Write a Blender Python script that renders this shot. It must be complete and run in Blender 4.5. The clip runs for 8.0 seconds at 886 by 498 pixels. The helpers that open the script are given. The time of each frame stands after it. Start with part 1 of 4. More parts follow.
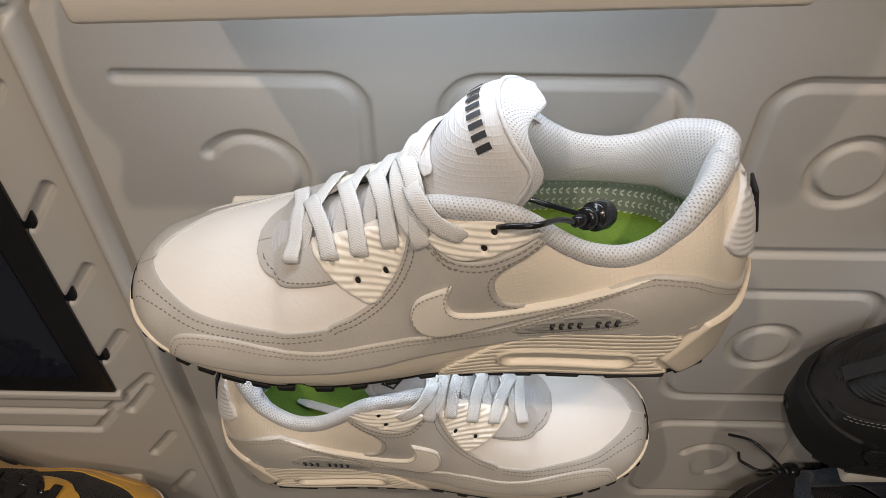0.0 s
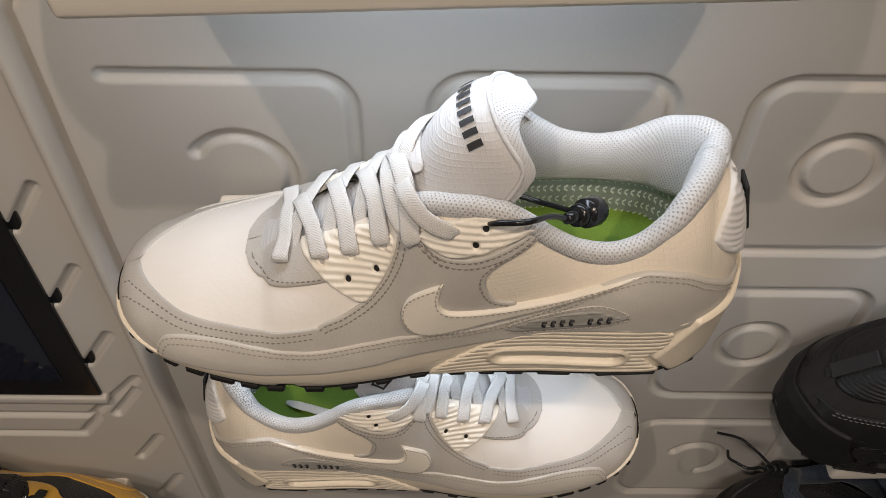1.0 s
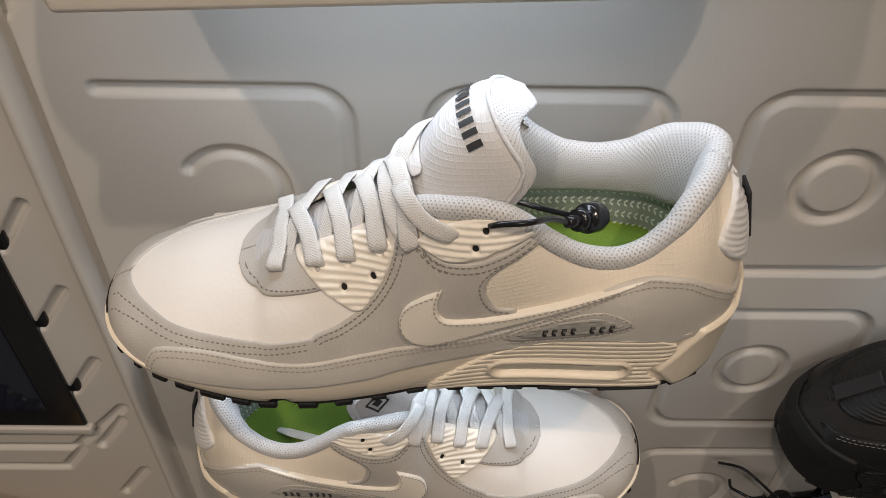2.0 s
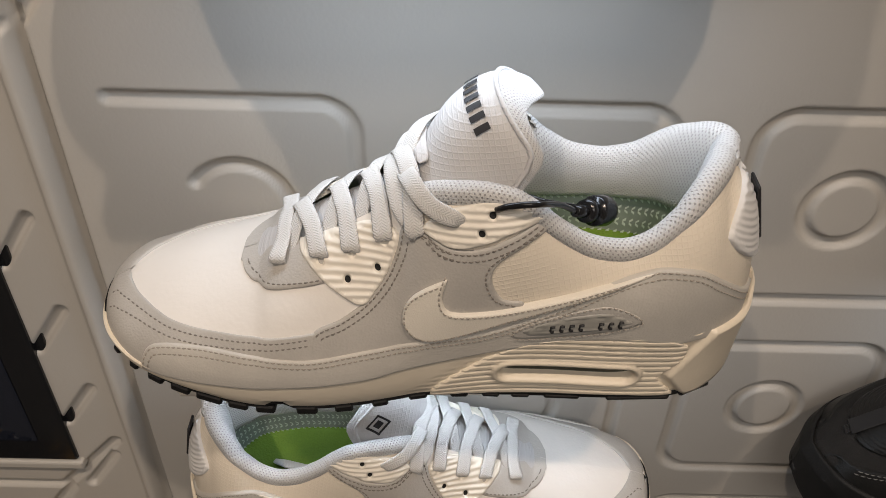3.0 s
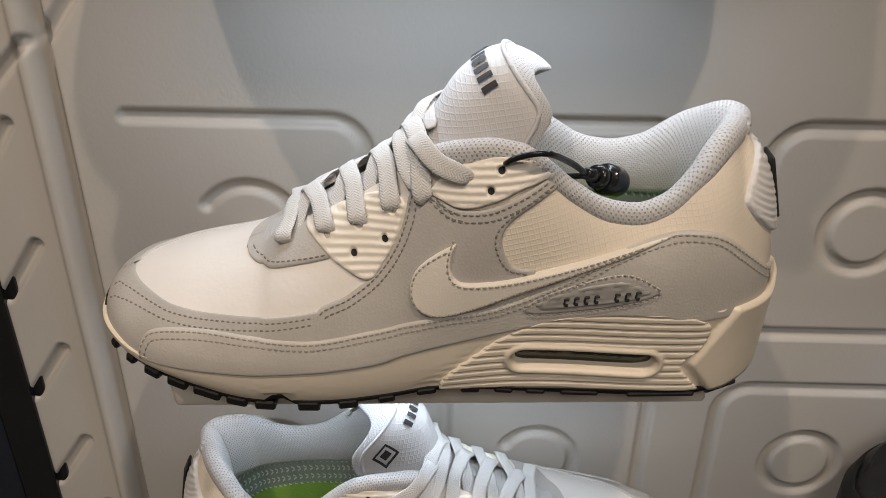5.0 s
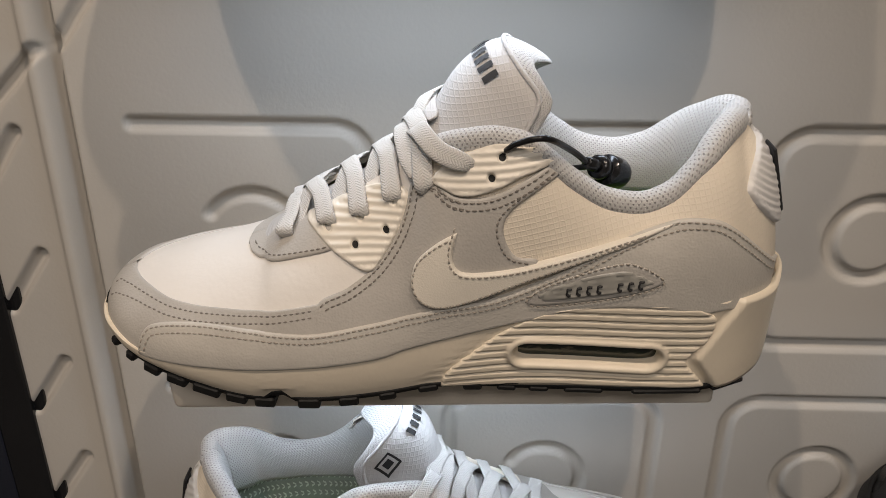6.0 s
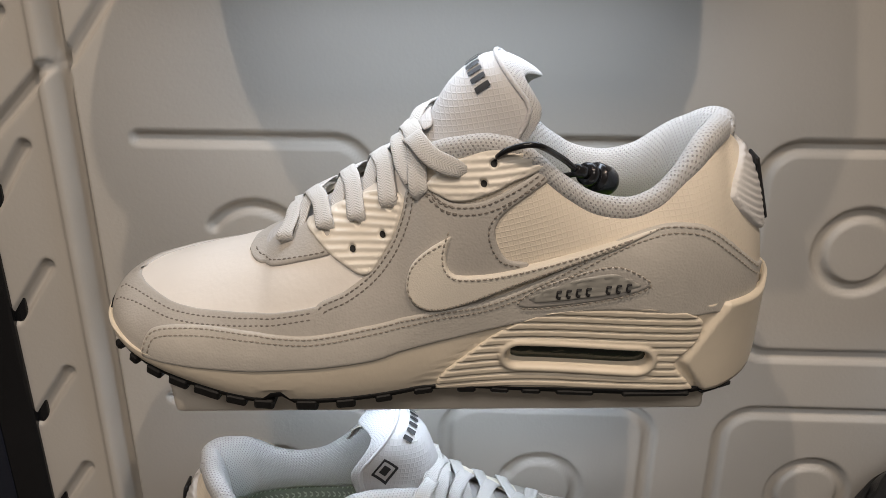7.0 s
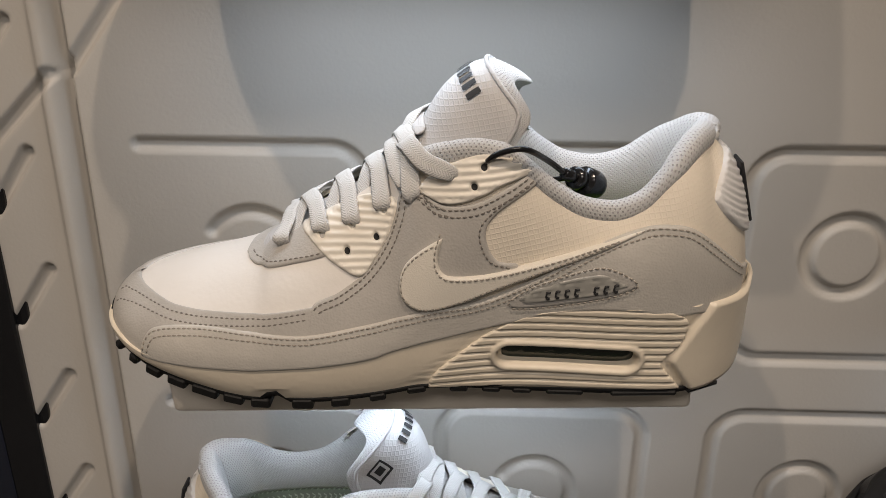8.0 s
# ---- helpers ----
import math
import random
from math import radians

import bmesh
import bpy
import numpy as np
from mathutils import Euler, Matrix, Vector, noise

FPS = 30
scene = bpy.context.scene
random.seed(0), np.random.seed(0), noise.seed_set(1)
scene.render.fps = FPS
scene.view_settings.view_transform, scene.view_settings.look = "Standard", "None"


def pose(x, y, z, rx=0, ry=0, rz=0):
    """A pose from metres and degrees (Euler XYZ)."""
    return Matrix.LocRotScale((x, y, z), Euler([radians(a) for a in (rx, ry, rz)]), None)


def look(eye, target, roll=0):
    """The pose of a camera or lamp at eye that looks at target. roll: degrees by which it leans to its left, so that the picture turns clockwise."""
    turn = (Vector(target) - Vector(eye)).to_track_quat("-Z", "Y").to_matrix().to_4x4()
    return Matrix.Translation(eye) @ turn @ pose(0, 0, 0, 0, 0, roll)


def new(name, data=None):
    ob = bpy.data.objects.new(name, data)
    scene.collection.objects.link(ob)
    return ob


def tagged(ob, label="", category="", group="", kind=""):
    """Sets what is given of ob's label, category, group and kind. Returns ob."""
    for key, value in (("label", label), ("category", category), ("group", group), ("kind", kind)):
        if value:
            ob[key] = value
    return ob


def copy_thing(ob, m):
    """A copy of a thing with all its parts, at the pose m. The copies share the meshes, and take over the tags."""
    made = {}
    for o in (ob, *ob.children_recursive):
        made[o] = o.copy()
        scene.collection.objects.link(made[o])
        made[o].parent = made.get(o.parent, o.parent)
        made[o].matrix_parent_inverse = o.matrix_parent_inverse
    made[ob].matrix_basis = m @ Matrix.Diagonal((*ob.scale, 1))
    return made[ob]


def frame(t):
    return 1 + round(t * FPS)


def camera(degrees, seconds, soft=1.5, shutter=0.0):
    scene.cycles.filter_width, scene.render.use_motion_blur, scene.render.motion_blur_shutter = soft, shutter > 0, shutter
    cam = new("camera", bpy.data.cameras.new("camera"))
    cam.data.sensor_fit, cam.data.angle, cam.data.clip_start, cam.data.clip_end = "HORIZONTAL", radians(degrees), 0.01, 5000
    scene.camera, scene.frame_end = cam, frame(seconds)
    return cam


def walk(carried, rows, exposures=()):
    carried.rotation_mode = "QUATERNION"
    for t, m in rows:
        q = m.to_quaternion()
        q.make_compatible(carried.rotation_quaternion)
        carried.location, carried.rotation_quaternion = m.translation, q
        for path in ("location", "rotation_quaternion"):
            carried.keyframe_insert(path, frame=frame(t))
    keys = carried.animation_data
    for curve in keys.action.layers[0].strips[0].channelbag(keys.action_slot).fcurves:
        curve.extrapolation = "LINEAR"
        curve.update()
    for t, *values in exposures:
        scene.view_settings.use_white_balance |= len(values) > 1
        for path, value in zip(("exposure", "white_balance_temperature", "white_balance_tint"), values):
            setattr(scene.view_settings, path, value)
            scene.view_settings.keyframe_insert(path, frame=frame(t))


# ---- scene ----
cam = camera(60.0, 8.0, soft=0.5)
PATH = [
    (0, (0.013, 0.007, 1.55), (-0.012, 1.376, 0.093), 0.1),
    (0.5, (0.011, 0.01, 1.547), (0.007, 1.374, 0.085), 0.6),
    (1, (0.011, 0.007, 1.547), (0.021, 1.381, 0.094), 0.9),
    (1.5, (0.011, 0.007, 1.543), (0.031, 1.409, 0.117), 1.2),
    (1.7, (0.008, 0.005, 1.538), (0.041, 1.427, 0.132), 1.4),
    (3, (0.008, -0.02, 1.499), (0.026, 1.567, 0.282), 1.8),
    (3.5, (0.009, -0.031, 1.478), (0.018, 1.621, 0.35), 1.8),
    (4, (0.008, -0.038, 1.462), (0.005, 1.668, 0.418), 1.6),
    (4.5, (0.01, -0.046, 1.448), (-0.007, 1.702, 0.476), 1.2),
    (6, (0.016, -0.059, 1.414), (-0.04, 1.771, 0.608), 0.4),
    (6.5, (0.017, -0.067, 1.41), (-0.044, 1.78, 0.645), 0.5),
    (7, (0.02, -0.073, 1.409), (-0.044, 1.784, 0.671), 0.4),
    (7.5, (0.023, -0.081, 1.41), (-0.042, 1.783, 0.688), 0.4),
    (8, (0.024, -0.082, 1.409), (-0.042, 1.785, 0.694), 0.4),
]
walk(cam, [(t, look(eye, target, roll)) for t, eye, target, roll in PATH])


# ---- light: two warm shop spots over the aisle, cool light strips under two shelves, two added fills ----
world = bpy.data.worlds.new("world")
world.use_nodes = True
world.node_tree.nodes["Background"].inputs[0].default_value = (0.9, 0.92, 1.0, 1)
world.node_tree.nodes["Background"].inputs[1].default_value = 0.02
scene.world = world


def spot(name, at, to, watts, colour, angle=50, size=0.014):
    data = bpy.data.lights.new(name, "SPOT")
    data.energy, data.color, data.spot_size, data.spot_blend, data.shadow_soft_size = watts, colour, radians(angle), 0.75, size
    ob = new(name, data)
    ob.matrix_world = look(at, to)
    return ob


def panel_light(name, at, to, watts, colour, w, h):
    data = bpy.data.lights.new(name, "AREA")
    data.energy, data.color, data.shape, data.size, data.size_y = watts, colour, "RECTANGLE", w, h
    ob = new(name, data)
    ob.matrix_world = look(at, to)
    return ob


WARM, COOL = (1.0, 0.815, 0.65), (0.74, 0.85, 1.0)
spot("warm_spot", (-0.56, -0.62, 2.90), (-0.24, 0.33, 1.20), 45, WARM, 40, 0.018)
spot("warm_spot", (0.42, -0.62, 2.90), (-0.20, 0.33, 1.18), 47, WARM, 38, 0.018)
# unseen soft overhead fill, added to lift the shaded fronts
panel_light("ceiling_panel_light", (0.0, -1.6, 2.95), (0.0, -0.4, 0), 24, (1.0, 0.91, 0.84), 1.2, 0.6)
# the light strips on the underside of the two upper shelves
panel_light("shelf_strip_light", (0.0090, 0.285, 1.4040), (0.0090, 0.300, 1.0), 0.25, COOL, 0.24, 0.02)
panel_light("shelf_strip_light", (0.0045, 0.305, 1.1880), (0.0045, 0.310, 0.9), 0.21, COOL, 0.24, 0.02)
# cool fill added over the dark shoe, with no shelf above it
panel_light("shelf_strip_light", (0.4420, 0.305, 1.1880), (0.4420, 0.310, 0.9), 0.10, COOL, 0.24, 0.02)


# ---- materials ----
def material(name, colour, rough=0.6, metal=0.0, grain=(), stain=(0.12, 18), coat=0.0, transmission=0.0, ior=1.45, sheen=0.0, space="Object"):
    """A surface with two scales of variation. grain: (kind, scale, bump distance, tone) rows; stain: (amount, scale)."""
    m = bpy.data.materials.new(name)
    m.use_nodes = True
    nt = m.node_tree
    n, link = nt.nodes, nt.links.new
    out = n["Principled BSDF"]
    out.inputs["Roughness"].default_value = rough
    out.inputs["Metallic"].default_value = metal
    out.inputs["Coat Weight"].default_value = coat
    out.inputs["Transmission Weight"].default_value = transmission
    out.inputs["IOR"].default_value = ior
    out.inputs["Sheen Weight"].default_value = sheen
    where = n.new("ShaderNodeTexCoord").outputs[space]
    big = n.new("ShaderNodeTexNoise")
    big.inputs["Scale"].default_value, big.inputs["Detail"].default_value = stain[1], 4
    link(where, big.inputs["Vector"])
    ramp = n.new("ShaderNodeMapRange")
    ramp.inputs["From Min"].default_value, ramp.inputs["From Max"].default_value = 0.3, 0.7
    ramp.inputs["To Min"].default_value, ramp.inputs["To Max"].default_value = 1 - stain[0], 1.0
    link(big.outputs["Fac"], ramp.inputs["Value"])
    tone = ramp.outputs["Result"]
    bump = None
    for kind, scale, depth, shade in grain:
        if kind == "noise":
            t = n.new("ShaderNodeTexNoise")
            t.inputs["Scale"].default_value, t.inputs["Detail"].default_value = scale, 3
            value = t.outputs["Fac"]
            link(where, t.inputs["Vector"])
        elif kind == "cells":
            t = n.new("ShaderNodeTexVoronoi")
            t.feature = "SMOOTH_F1"
            t.inputs["Scale"].default_value = scale
            value = t.outputs["Distance"]
            link(where, t.inputs["Vector"])
        elif kind == "dots":
            # a lattice of small round pits, on walls and on rounded tops alike
            parts = n.new("ShaderNodeSeparateXYZ")
            link(where, parts.inputs["Vector"])
            across = n.new("ShaderNodeMath")
            across.operation = "MULTIPLY_ADD"
            across.inputs[1].default_value = 0.6
            link(parts.outputs["Y"], across.inputs[0])
            link(parts.outputs["Z"], across.inputs[2])
            waves = []
            for sign in ("ADD", "SUBTRACT"):
                a = n.new("ShaderNodeMath")
                a.operation = sign
                link(parts.outputs["X"], a.inputs[0])
                link(across.outputs[0], a.inputs[1])
                b = n.new("ShaderNodeMath")
                b.operation = "MULTIPLY"
                b.inputs[1].default_value = scale
                link(a.outputs[0], b.inputs[0])
                c = n.new("ShaderNodeMath")
                c.operation = "COSINE"
                link(b.outputs[0], c.inputs[0])
                waves.append(c.outputs[0])
            add = n.new("ShaderNodeMath")
            add.operation = "ADD"
            link(waves[0], add.inputs[0])
            link(waves[1], add.inputs[1])
            pit = n.new("ShaderNodeMapRange")
            pit.interpolation_type = "SMOOTHSTEP"
            pit.inputs["From Min"].default_value, pit.inputs["From Max"].default_value = 0.55, 1.75
            pit.inputs["To Min"].default_value, pit.inputs["To Max"].default_value = 1.0, 0.0
            link(add.outputs[0], pit.inputs["Value"])
            value = pit.outputs["Result"]
        elif kind == "chevron":
            # slanted plaits that meet in the middle of a flat lace
            parts = n.new("ShaderNodeSeparateXYZ")
            link(where, parts.inputs["Vector"])
            fold = n.new("ShaderNodeMath")
            fold.operation = "PINGPONG"
            fold.inputs[1].default_value = 0.0024
            link(parts.outputs["Y"], fold.inputs[0])
            lean = n.new("ShaderNodeMath")
            lean.operation = "MULTIPLY_ADD"
            lean.inputs[1].default_value = 0.8
            link(fold.outputs[0], lean.inputs[0])
            link(parts.outputs["X"], lean.inputs[2])
            turns = n.new("ShaderNodeMath")
            turns.operation = "MULTIPLY"
            turns.inputs[1].default_value = scale
            link(lean.outputs[0], turns.inputs[0])
            wave = n.new("ShaderNodeMath")
            wave.operation = "SINE"
            link(turns.outputs[0], wave.inputs[0])
            value = wave.outputs[0]
        elif kind in ("ripstop", "knit", "weave"):
            # two sets of bands, crossed, in the plane of the shoe's side
            turn = n.new("ShaderNodeMapping")
            turn.inputs["Rotation"].default_value = {"ripstop": (0, radians(12), 0), "knit": (0, radians(45), 0), "weave": (0, radians(45), radians(20))}[kind]
            link(where, turn.inputs["Vector"])
            parts = n.new("ShaderNodeSeparateXYZ")
            link(turn.outputs["Vector"], parts.inputs["Vector"])
            made = []
            for axis in ("X", "Z"):
                s = n.new("ShaderNodeMath")
                s.operation = "MULTIPLY"
                s.inputs[1].default_value = scale
                link(parts.outputs[axis], s.inputs[0])
                w = n.new("ShaderNodeMath")
                w.operation = "SINE"
                link(s.outputs[0], w.inputs[0])
                if kind == "ripstop":
                    p = n.new("ShaderNodeMath")
                    p.operation = "POWER"
                    q = n.new("ShaderNodeMath")
                    q.operation = "ABSOLUTE"
                    link(w.outputs[0], q.inputs[0])
                    link(q.outputs[0], p.inputs[0])
                    p.inputs[1].default_value = 14
                    w = p
                made.append(w.outputs[0])
            mix = n.new("ShaderNodeMath")
            mix.operation = "MAXIMUM" if kind == "ripstop" else "MULTIPLY"
            link(made[0], mix.inputs[0])
            link(made[1], mix.inputs[1])
            value = mix.outputs[0]
        b = n.new("ShaderNodeBump")
        b.inputs["Strength"].default_value, b.inputs["Distance"].default_value = 1.0, depth
        link(value, b.inputs["Height"])
        if bump:
            link(bump, b.inputs["Normal"])
        bump = b.outputs["Normal"]
        if shade:
            r = n.new("ShaderNodeMapRange")
            low = -1.0 if kind in ("knit", "weave", "chevron") else 0.0
            r.inputs["From Min"].default_value, r.inputs["From Max"].default_value = low, 1.0
            r.inputs["To Min"].default_value, r.inputs["To Max"].default_value = 1 - shade, 1.0
            link(value, r.inputs["Value"])
            k = n.new("ShaderNodeMath")
            k.operation = "MULTIPLY"
            link(tone, k.inputs[0])
            link(r.outputs["Result"], k.inputs[1])
            tone = k.outputs[0]
    mixed = n.new("ShaderNodeMix")
    mixed.data_type = "RGBA"
    mixed.inputs["Factor"].default_value = 1.0
    mixed.blend_type = "MULTIPLY"
    mixed.inputs["A"].default_value = (*colour, 1)
    link(tone, mixed.inputs["B"])
    link(mixed.outputs["Result"], out.inputs["Base Color"])
    if bump:
        link(bump, out.inputs["Normal"])
    return m


LEATHER_GRAIN = (("cells", 1000, 0.00014, 0.07), ("noise", 160, 0.00015, 0.0))
white_leather = material("white_leather", (0.77, 0.735, 0.69), 0.42, grain=(("noise", 500, 0.00008, 0.0), ("noise", 70, 0.0003, 0.0)), stain=(0.05, 25))
grey_leather = material("grey_leather", (0.49, 0.465, 0.43), 0.45, grain=LEATHER_GRAIN, stain=(0.10, 40))
light_leather = material("light_leather", (0.58, 0.55, 0.50), 0.45, grain=LEATHER_GRAIN, stain=(0.10, 40))
cream_leather = material("cream_leather", (0.78, 0.73, 0.64), 0.42, grain=(("cells", 1500, 0.00012, 0.06),), stain=(0.05, 40))
cream_ripstop = material("cream_ripstop", (0.80, 0.72, 0.60), 0.55, grain=(("ripstop", 1350, 0.00011, 0.0), ("noise", 2500, 0.0001, 0.06)), stain=(0.05, 40))
tongue_ripstop = material("tongue_ripstop", (0.54, 0.53, 0.525), 0.6, grain=(("ripstop", 1350, 0.00011, 0.0), ("noise", 2500, 0.0001, 0.08)), stain=(0.05, 40))
knit_mesh = material("knit_mesh", (0.58, 0.575, 0.57), 0.85, grain=(("dots", 3000, 0.0004, 0.30), ("noise", 1500, 0.0002, 0.12)), stain=(0.05, 60), sheen=0.2, space="UV")
lace_weave = material("lace_weave", (0.66, 0.65, 0.63), 0.85, grain=(("chevron", 4600, 0.00007, 0.06), ("noise", 1600, 0.0003, 0.14)), stain=(0.06, 80), sheen=0.15, space="UV")
cream_rubber = material("cream_rubber", (0.80, 0.715, 0.58), 0.36, grain=(("noise", 300, 0.0002, 0.0),), stain=(0.06, 50))
cream_plastic = material("cream_plastic", (0.80, 0.75, 0.66), 0.35, stain=(0.05, 60))
pale_plastic = material("pale_plastic", (0.70, 0.69, 0.68), 0.4, stain=(0.05, 60))
black_rubber = material("black_rubber", (0.006, 0.006, 0.006), 0.65, grain=(("noise", 700, 0.0003, 0.3),))
black_plastic = material("black_plastic", (0.012, 0.012, 0.013), 0.18)
dark_window = material("dark_window", (0.012, 0.022, 0.012), 0.08, coat=0.6, grain=(("noise", 200, 0.0004, 0.4),))
thread = material("thread", (0.22, 0.20, 0.175), 0.8, stain=(0.2, 300))
pale_thread = material("pale_thread", (0.37, 0.335, 0.285), 0.8, stain=(0.2, 300))
ink = material("ink", (0.02, 0.02, 0.022), 0.6)
green_insole = material("green_insole", (0.15, 0.26, 0.025), 0.75, grain=(("cells", 900, 0.0003, 0.2),), stain=(0.12, 60))
lining_cloth = material("lining_cloth", (0.40, 0.45, 0.415), 0.7, grain=(("noise", 220, 0.0002, 0.25),), stain=(0.15, 100))
lining_print = material("lining_print", (0.74, 0.80, 0.76), 0.7)
white_print = material("white_print", (0.80, 0.80, 0.78), 0.6)
green_label = material("green_label", (0.28, 0.55, 0.05), 0.6)
wall_paint = material("wall_paint", (0.50, 0.475, 0.435), 0.5, grain=(("noise", 420, 0.00015, 0.0), ("noise", 9, 0.002, 0.0)), stain=(0.05, 5))
shelf_paint = material("shelf_paint", (0.78, 0.72, 0.63), 0.45, grain=(("noise", 300, 0.0002, 0.0),), stain=(0.05, 12))
room_paint = material("room_paint", (0.62, 0.60, 0.57), 0.8, stain=(0.08, 3))
floor_stone = material("floor_stone", (0.30, 0.29, 0.28), 0.4, grain=(("noise", 60, 0.0005, 0.1),), stain=(0.2, 2))
ceiling_paint = material("ceiling_paint", (0.12, 0.12, 0.125), 0.8, stain=(0.1, 3))
badge_film = material("badge_film", (0.36, 0.35, 0.32), 0.3, stain=(0.1, 80))
charcoal_suede = material("charcoal_suede", (0.022, 0.021, 0.021), 0.85, grain=(("noise", 900, 0.0004, 0.3),), stain=(0.3, 60))
navy_mesh = material("navy_mesh", (0.030, 0.045, 0.070), 0.85, grain=(("dots", 2300, 0.0006, 0.5),), sheen=0.2, space="UV")
pale_window = material("pale_window", (0.62, 0.60, 0.56), 0.15, coat=0.5)
black_thread = material("black_thread", (0.24, 0.235, 0.23), 0.8)
black_lace = material("black_lace", (0.016, 0.016, 0.017), 0.8, grain=(("chevron", 3300, 0.0003, 0.3),), space="UV")
brown_rubber = material("brown_rubber", (0.70, 0.66, 0.58), 0.5)
led_diffuser = material("led_diffuser", (0.85, 0.87, 0.9), 0.4)
black_leather = material("black_leather", (0.012, 0.012, 0.012), 0.38, grain=LEATHER_GRAIN, stain=(0.3, 50))
black_cloth = material("black_cloth", (0.020, 0.020, 0.023), 0.8, grain=(("knit", 2600, 0.0006, 0.35),), stain=(0.3, 60), sheen=0.1)
yellow_suede = material("yellow_suede", (0.62, 0.34, 0.045), 0.85, grain=(("noise", 900, 0.0004, 0.2),), stain=(0.2, 60), sheen=0.3)
screen_glass = material("screen_glass", (0.015, 0.018, 0.03), 0.06, coat=0.5, stain=(0.5, 6))

PALE = dict(toe=(white_leather, "smooth white leather toe box"), guard=(grey_leather, "grey leather mudguard with double stitching"), rear=(cream_ripstop, "cream ripstop cloth quarter"),
            strip=(light_leather, "pale grey leather foxing strip"), stripe=(cream_leather, "cream leather curved side stripe"), plate=cream_plastic, tab=pale_plastic, collar=knit_mesh,
            lace=lace_weave, tongue=tongue_ripstop, thread=thread, pale_thread=pale_thread, sole=cream_rubber, window=(dark_window, "dark green see-through air cushion window"), badge=badge_film, insole=green_insole, lining=lining_cloth, print=lining_print, tag=green_label)
DARK = dict(toe=(charcoal_suede, "charcoal suede toe box"), guard=(black_leather, "black leather mudguard"), rear=(charcoal_suede, "charcoal suede quarter"),
            strip=(black_leather, "black leather foxing strip"), stripe=(black_cloth, "black cloth curved side stripe"), plate=black_plastic, tab=black_leather, collar=navy_mesh,
            lace=black_lace, tongue=black_cloth, thread=black_thread, pale_thread=black_thread, sole=black_rubber, window=(pale_window, "pale see-through air cushion window"), badge=black_leather, insole=black_cloth, lining=black_cloth, print=charcoal_suede, tag=black_cloth)
OCHRE = dict(toe=(black_cloth, "black mesh toe box"), guard=(yellow_suede, "ochre yellow suede mudguard"), rear=(black_cloth, "black mesh quarter"),
             strip=(yellow_suede, "ochre yellow suede foxing strip"), stripe=(black_leather, "black leather curved side stripe"), plate=black_plastic, tab=black_leather, collar=black_cloth,
             lace=black_lace, tongue=black_cloth, thread=black_thread, pale_thread=black_thread, sole=brown_rubber, window=(dark_window, "dark air cushion window"), badge=black_leather, insole=black_cloth, lining=black_cloth, print=charcoal_suede, tag=black_cloth)


# ---- mesh helpers ----
def mesh_object(name, verts, faces, material, parent=None, label="", shade=True):
    me = bpy.data.meshes.new(name)
    me.from_pydata([tuple(map(float, v)) for v in verts], [], [tuple(map(int, f)) for f in faces])
    me.materials.append(material)
    if shade:
        me.shade_smooth()
    me.update()
    ob = new(name, me)
    if parent is not None:
        ob.parent = parent
    if label:
        tagged(ob, label)
    return ob


def part(name, bm, material, parent=None, label="", shade=False):
    """Links a bmesh as one mesh object under a thing or a part."""
    me = bpy.data.meshes.new(name)
    bm.to_mesh(me)
    bm.free()
    me.materials.append(material)
    if shade:
        me.shade_smooth()
    ob = new(name, me)
    if parent is not None:
        ob.parent = parent
    if label:
        tagged(ob, label)
    return ob


def grid_faces(n, m, wrap=False, start=0):
    """Quads of a grid of n rows and m columns."""
    faces = []
    for i in range(n - 1):
        for j in range(m if wrap else m - 1):
            k = (j + 1) % m
            faces.append((start + i * m + j, start + i * m + k, start + (i + 1) * m + k, start + (i + 1) * m + j))
    return faces


def loft(name, rows, material, parent=None, label="", wrap=False, caps=False, weld=True, woven=False):
    """A surface through rows of points, all of one length. woven: lays the lengths along and across it down for its weave."""
    rows = np.asarray(rows, float)
    n, m = rows.shape[:2]
    bm = bmesh.new()
    vs = [bm.verts.new(p) for p in rows.reshape(-1, 3)]
    for f in grid_faces(n, m, wrap):
        bm.faces.new([vs[i] for i in f])
    if caps:
        bm.faces.new(vs[:m])
        bm.faces.new(vs[-m:][::-1])
    if weld:
        bmesh.ops.remove_doubles(bm, verts=bm.verts, dist=2e-5)
    bmesh.ops.recalc_face_normals(bm, faces=bm.faces)
    if woven:
        bm.verts.index_update()
        layer = bm.loops.layers.uv.new("weave")
        middle = rows.mean(axis=1)
        along = np.concatenate([[0], np.cumsum(np.linalg.norm(np.diff(middle, axis=0), axis=1))])
        ring = rows[n // 2]
        across = np.concatenate([[0], np.cumsum(np.linalg.norm(np.diff(ring, axis=0), axis=1))])
        for f in bm.faces:
            for c in f.loops:
                i, j = divmod(c.vert.index, m)
                c[layer].uv = (along[i], across[j])
    return part(name, bm, material, parent, label, True)


def rounded_box(bm, lo, hi, r=0.002, segments=2):
    made = bmesh.ops.create_cube(bm, size=1.0)["verts"]
    for v in made:
        v.co = Vector([lo[i] + (v.co[i] + 0.5) * (hi[i] - lo[i]) for i in range(3)])
    edges = list({e for v in made for e in v.link_edges})
    bmesh.ops.bevel(bm, geom=edges, offset=r, segments=segments, affect="EDGES", profile=0.5)


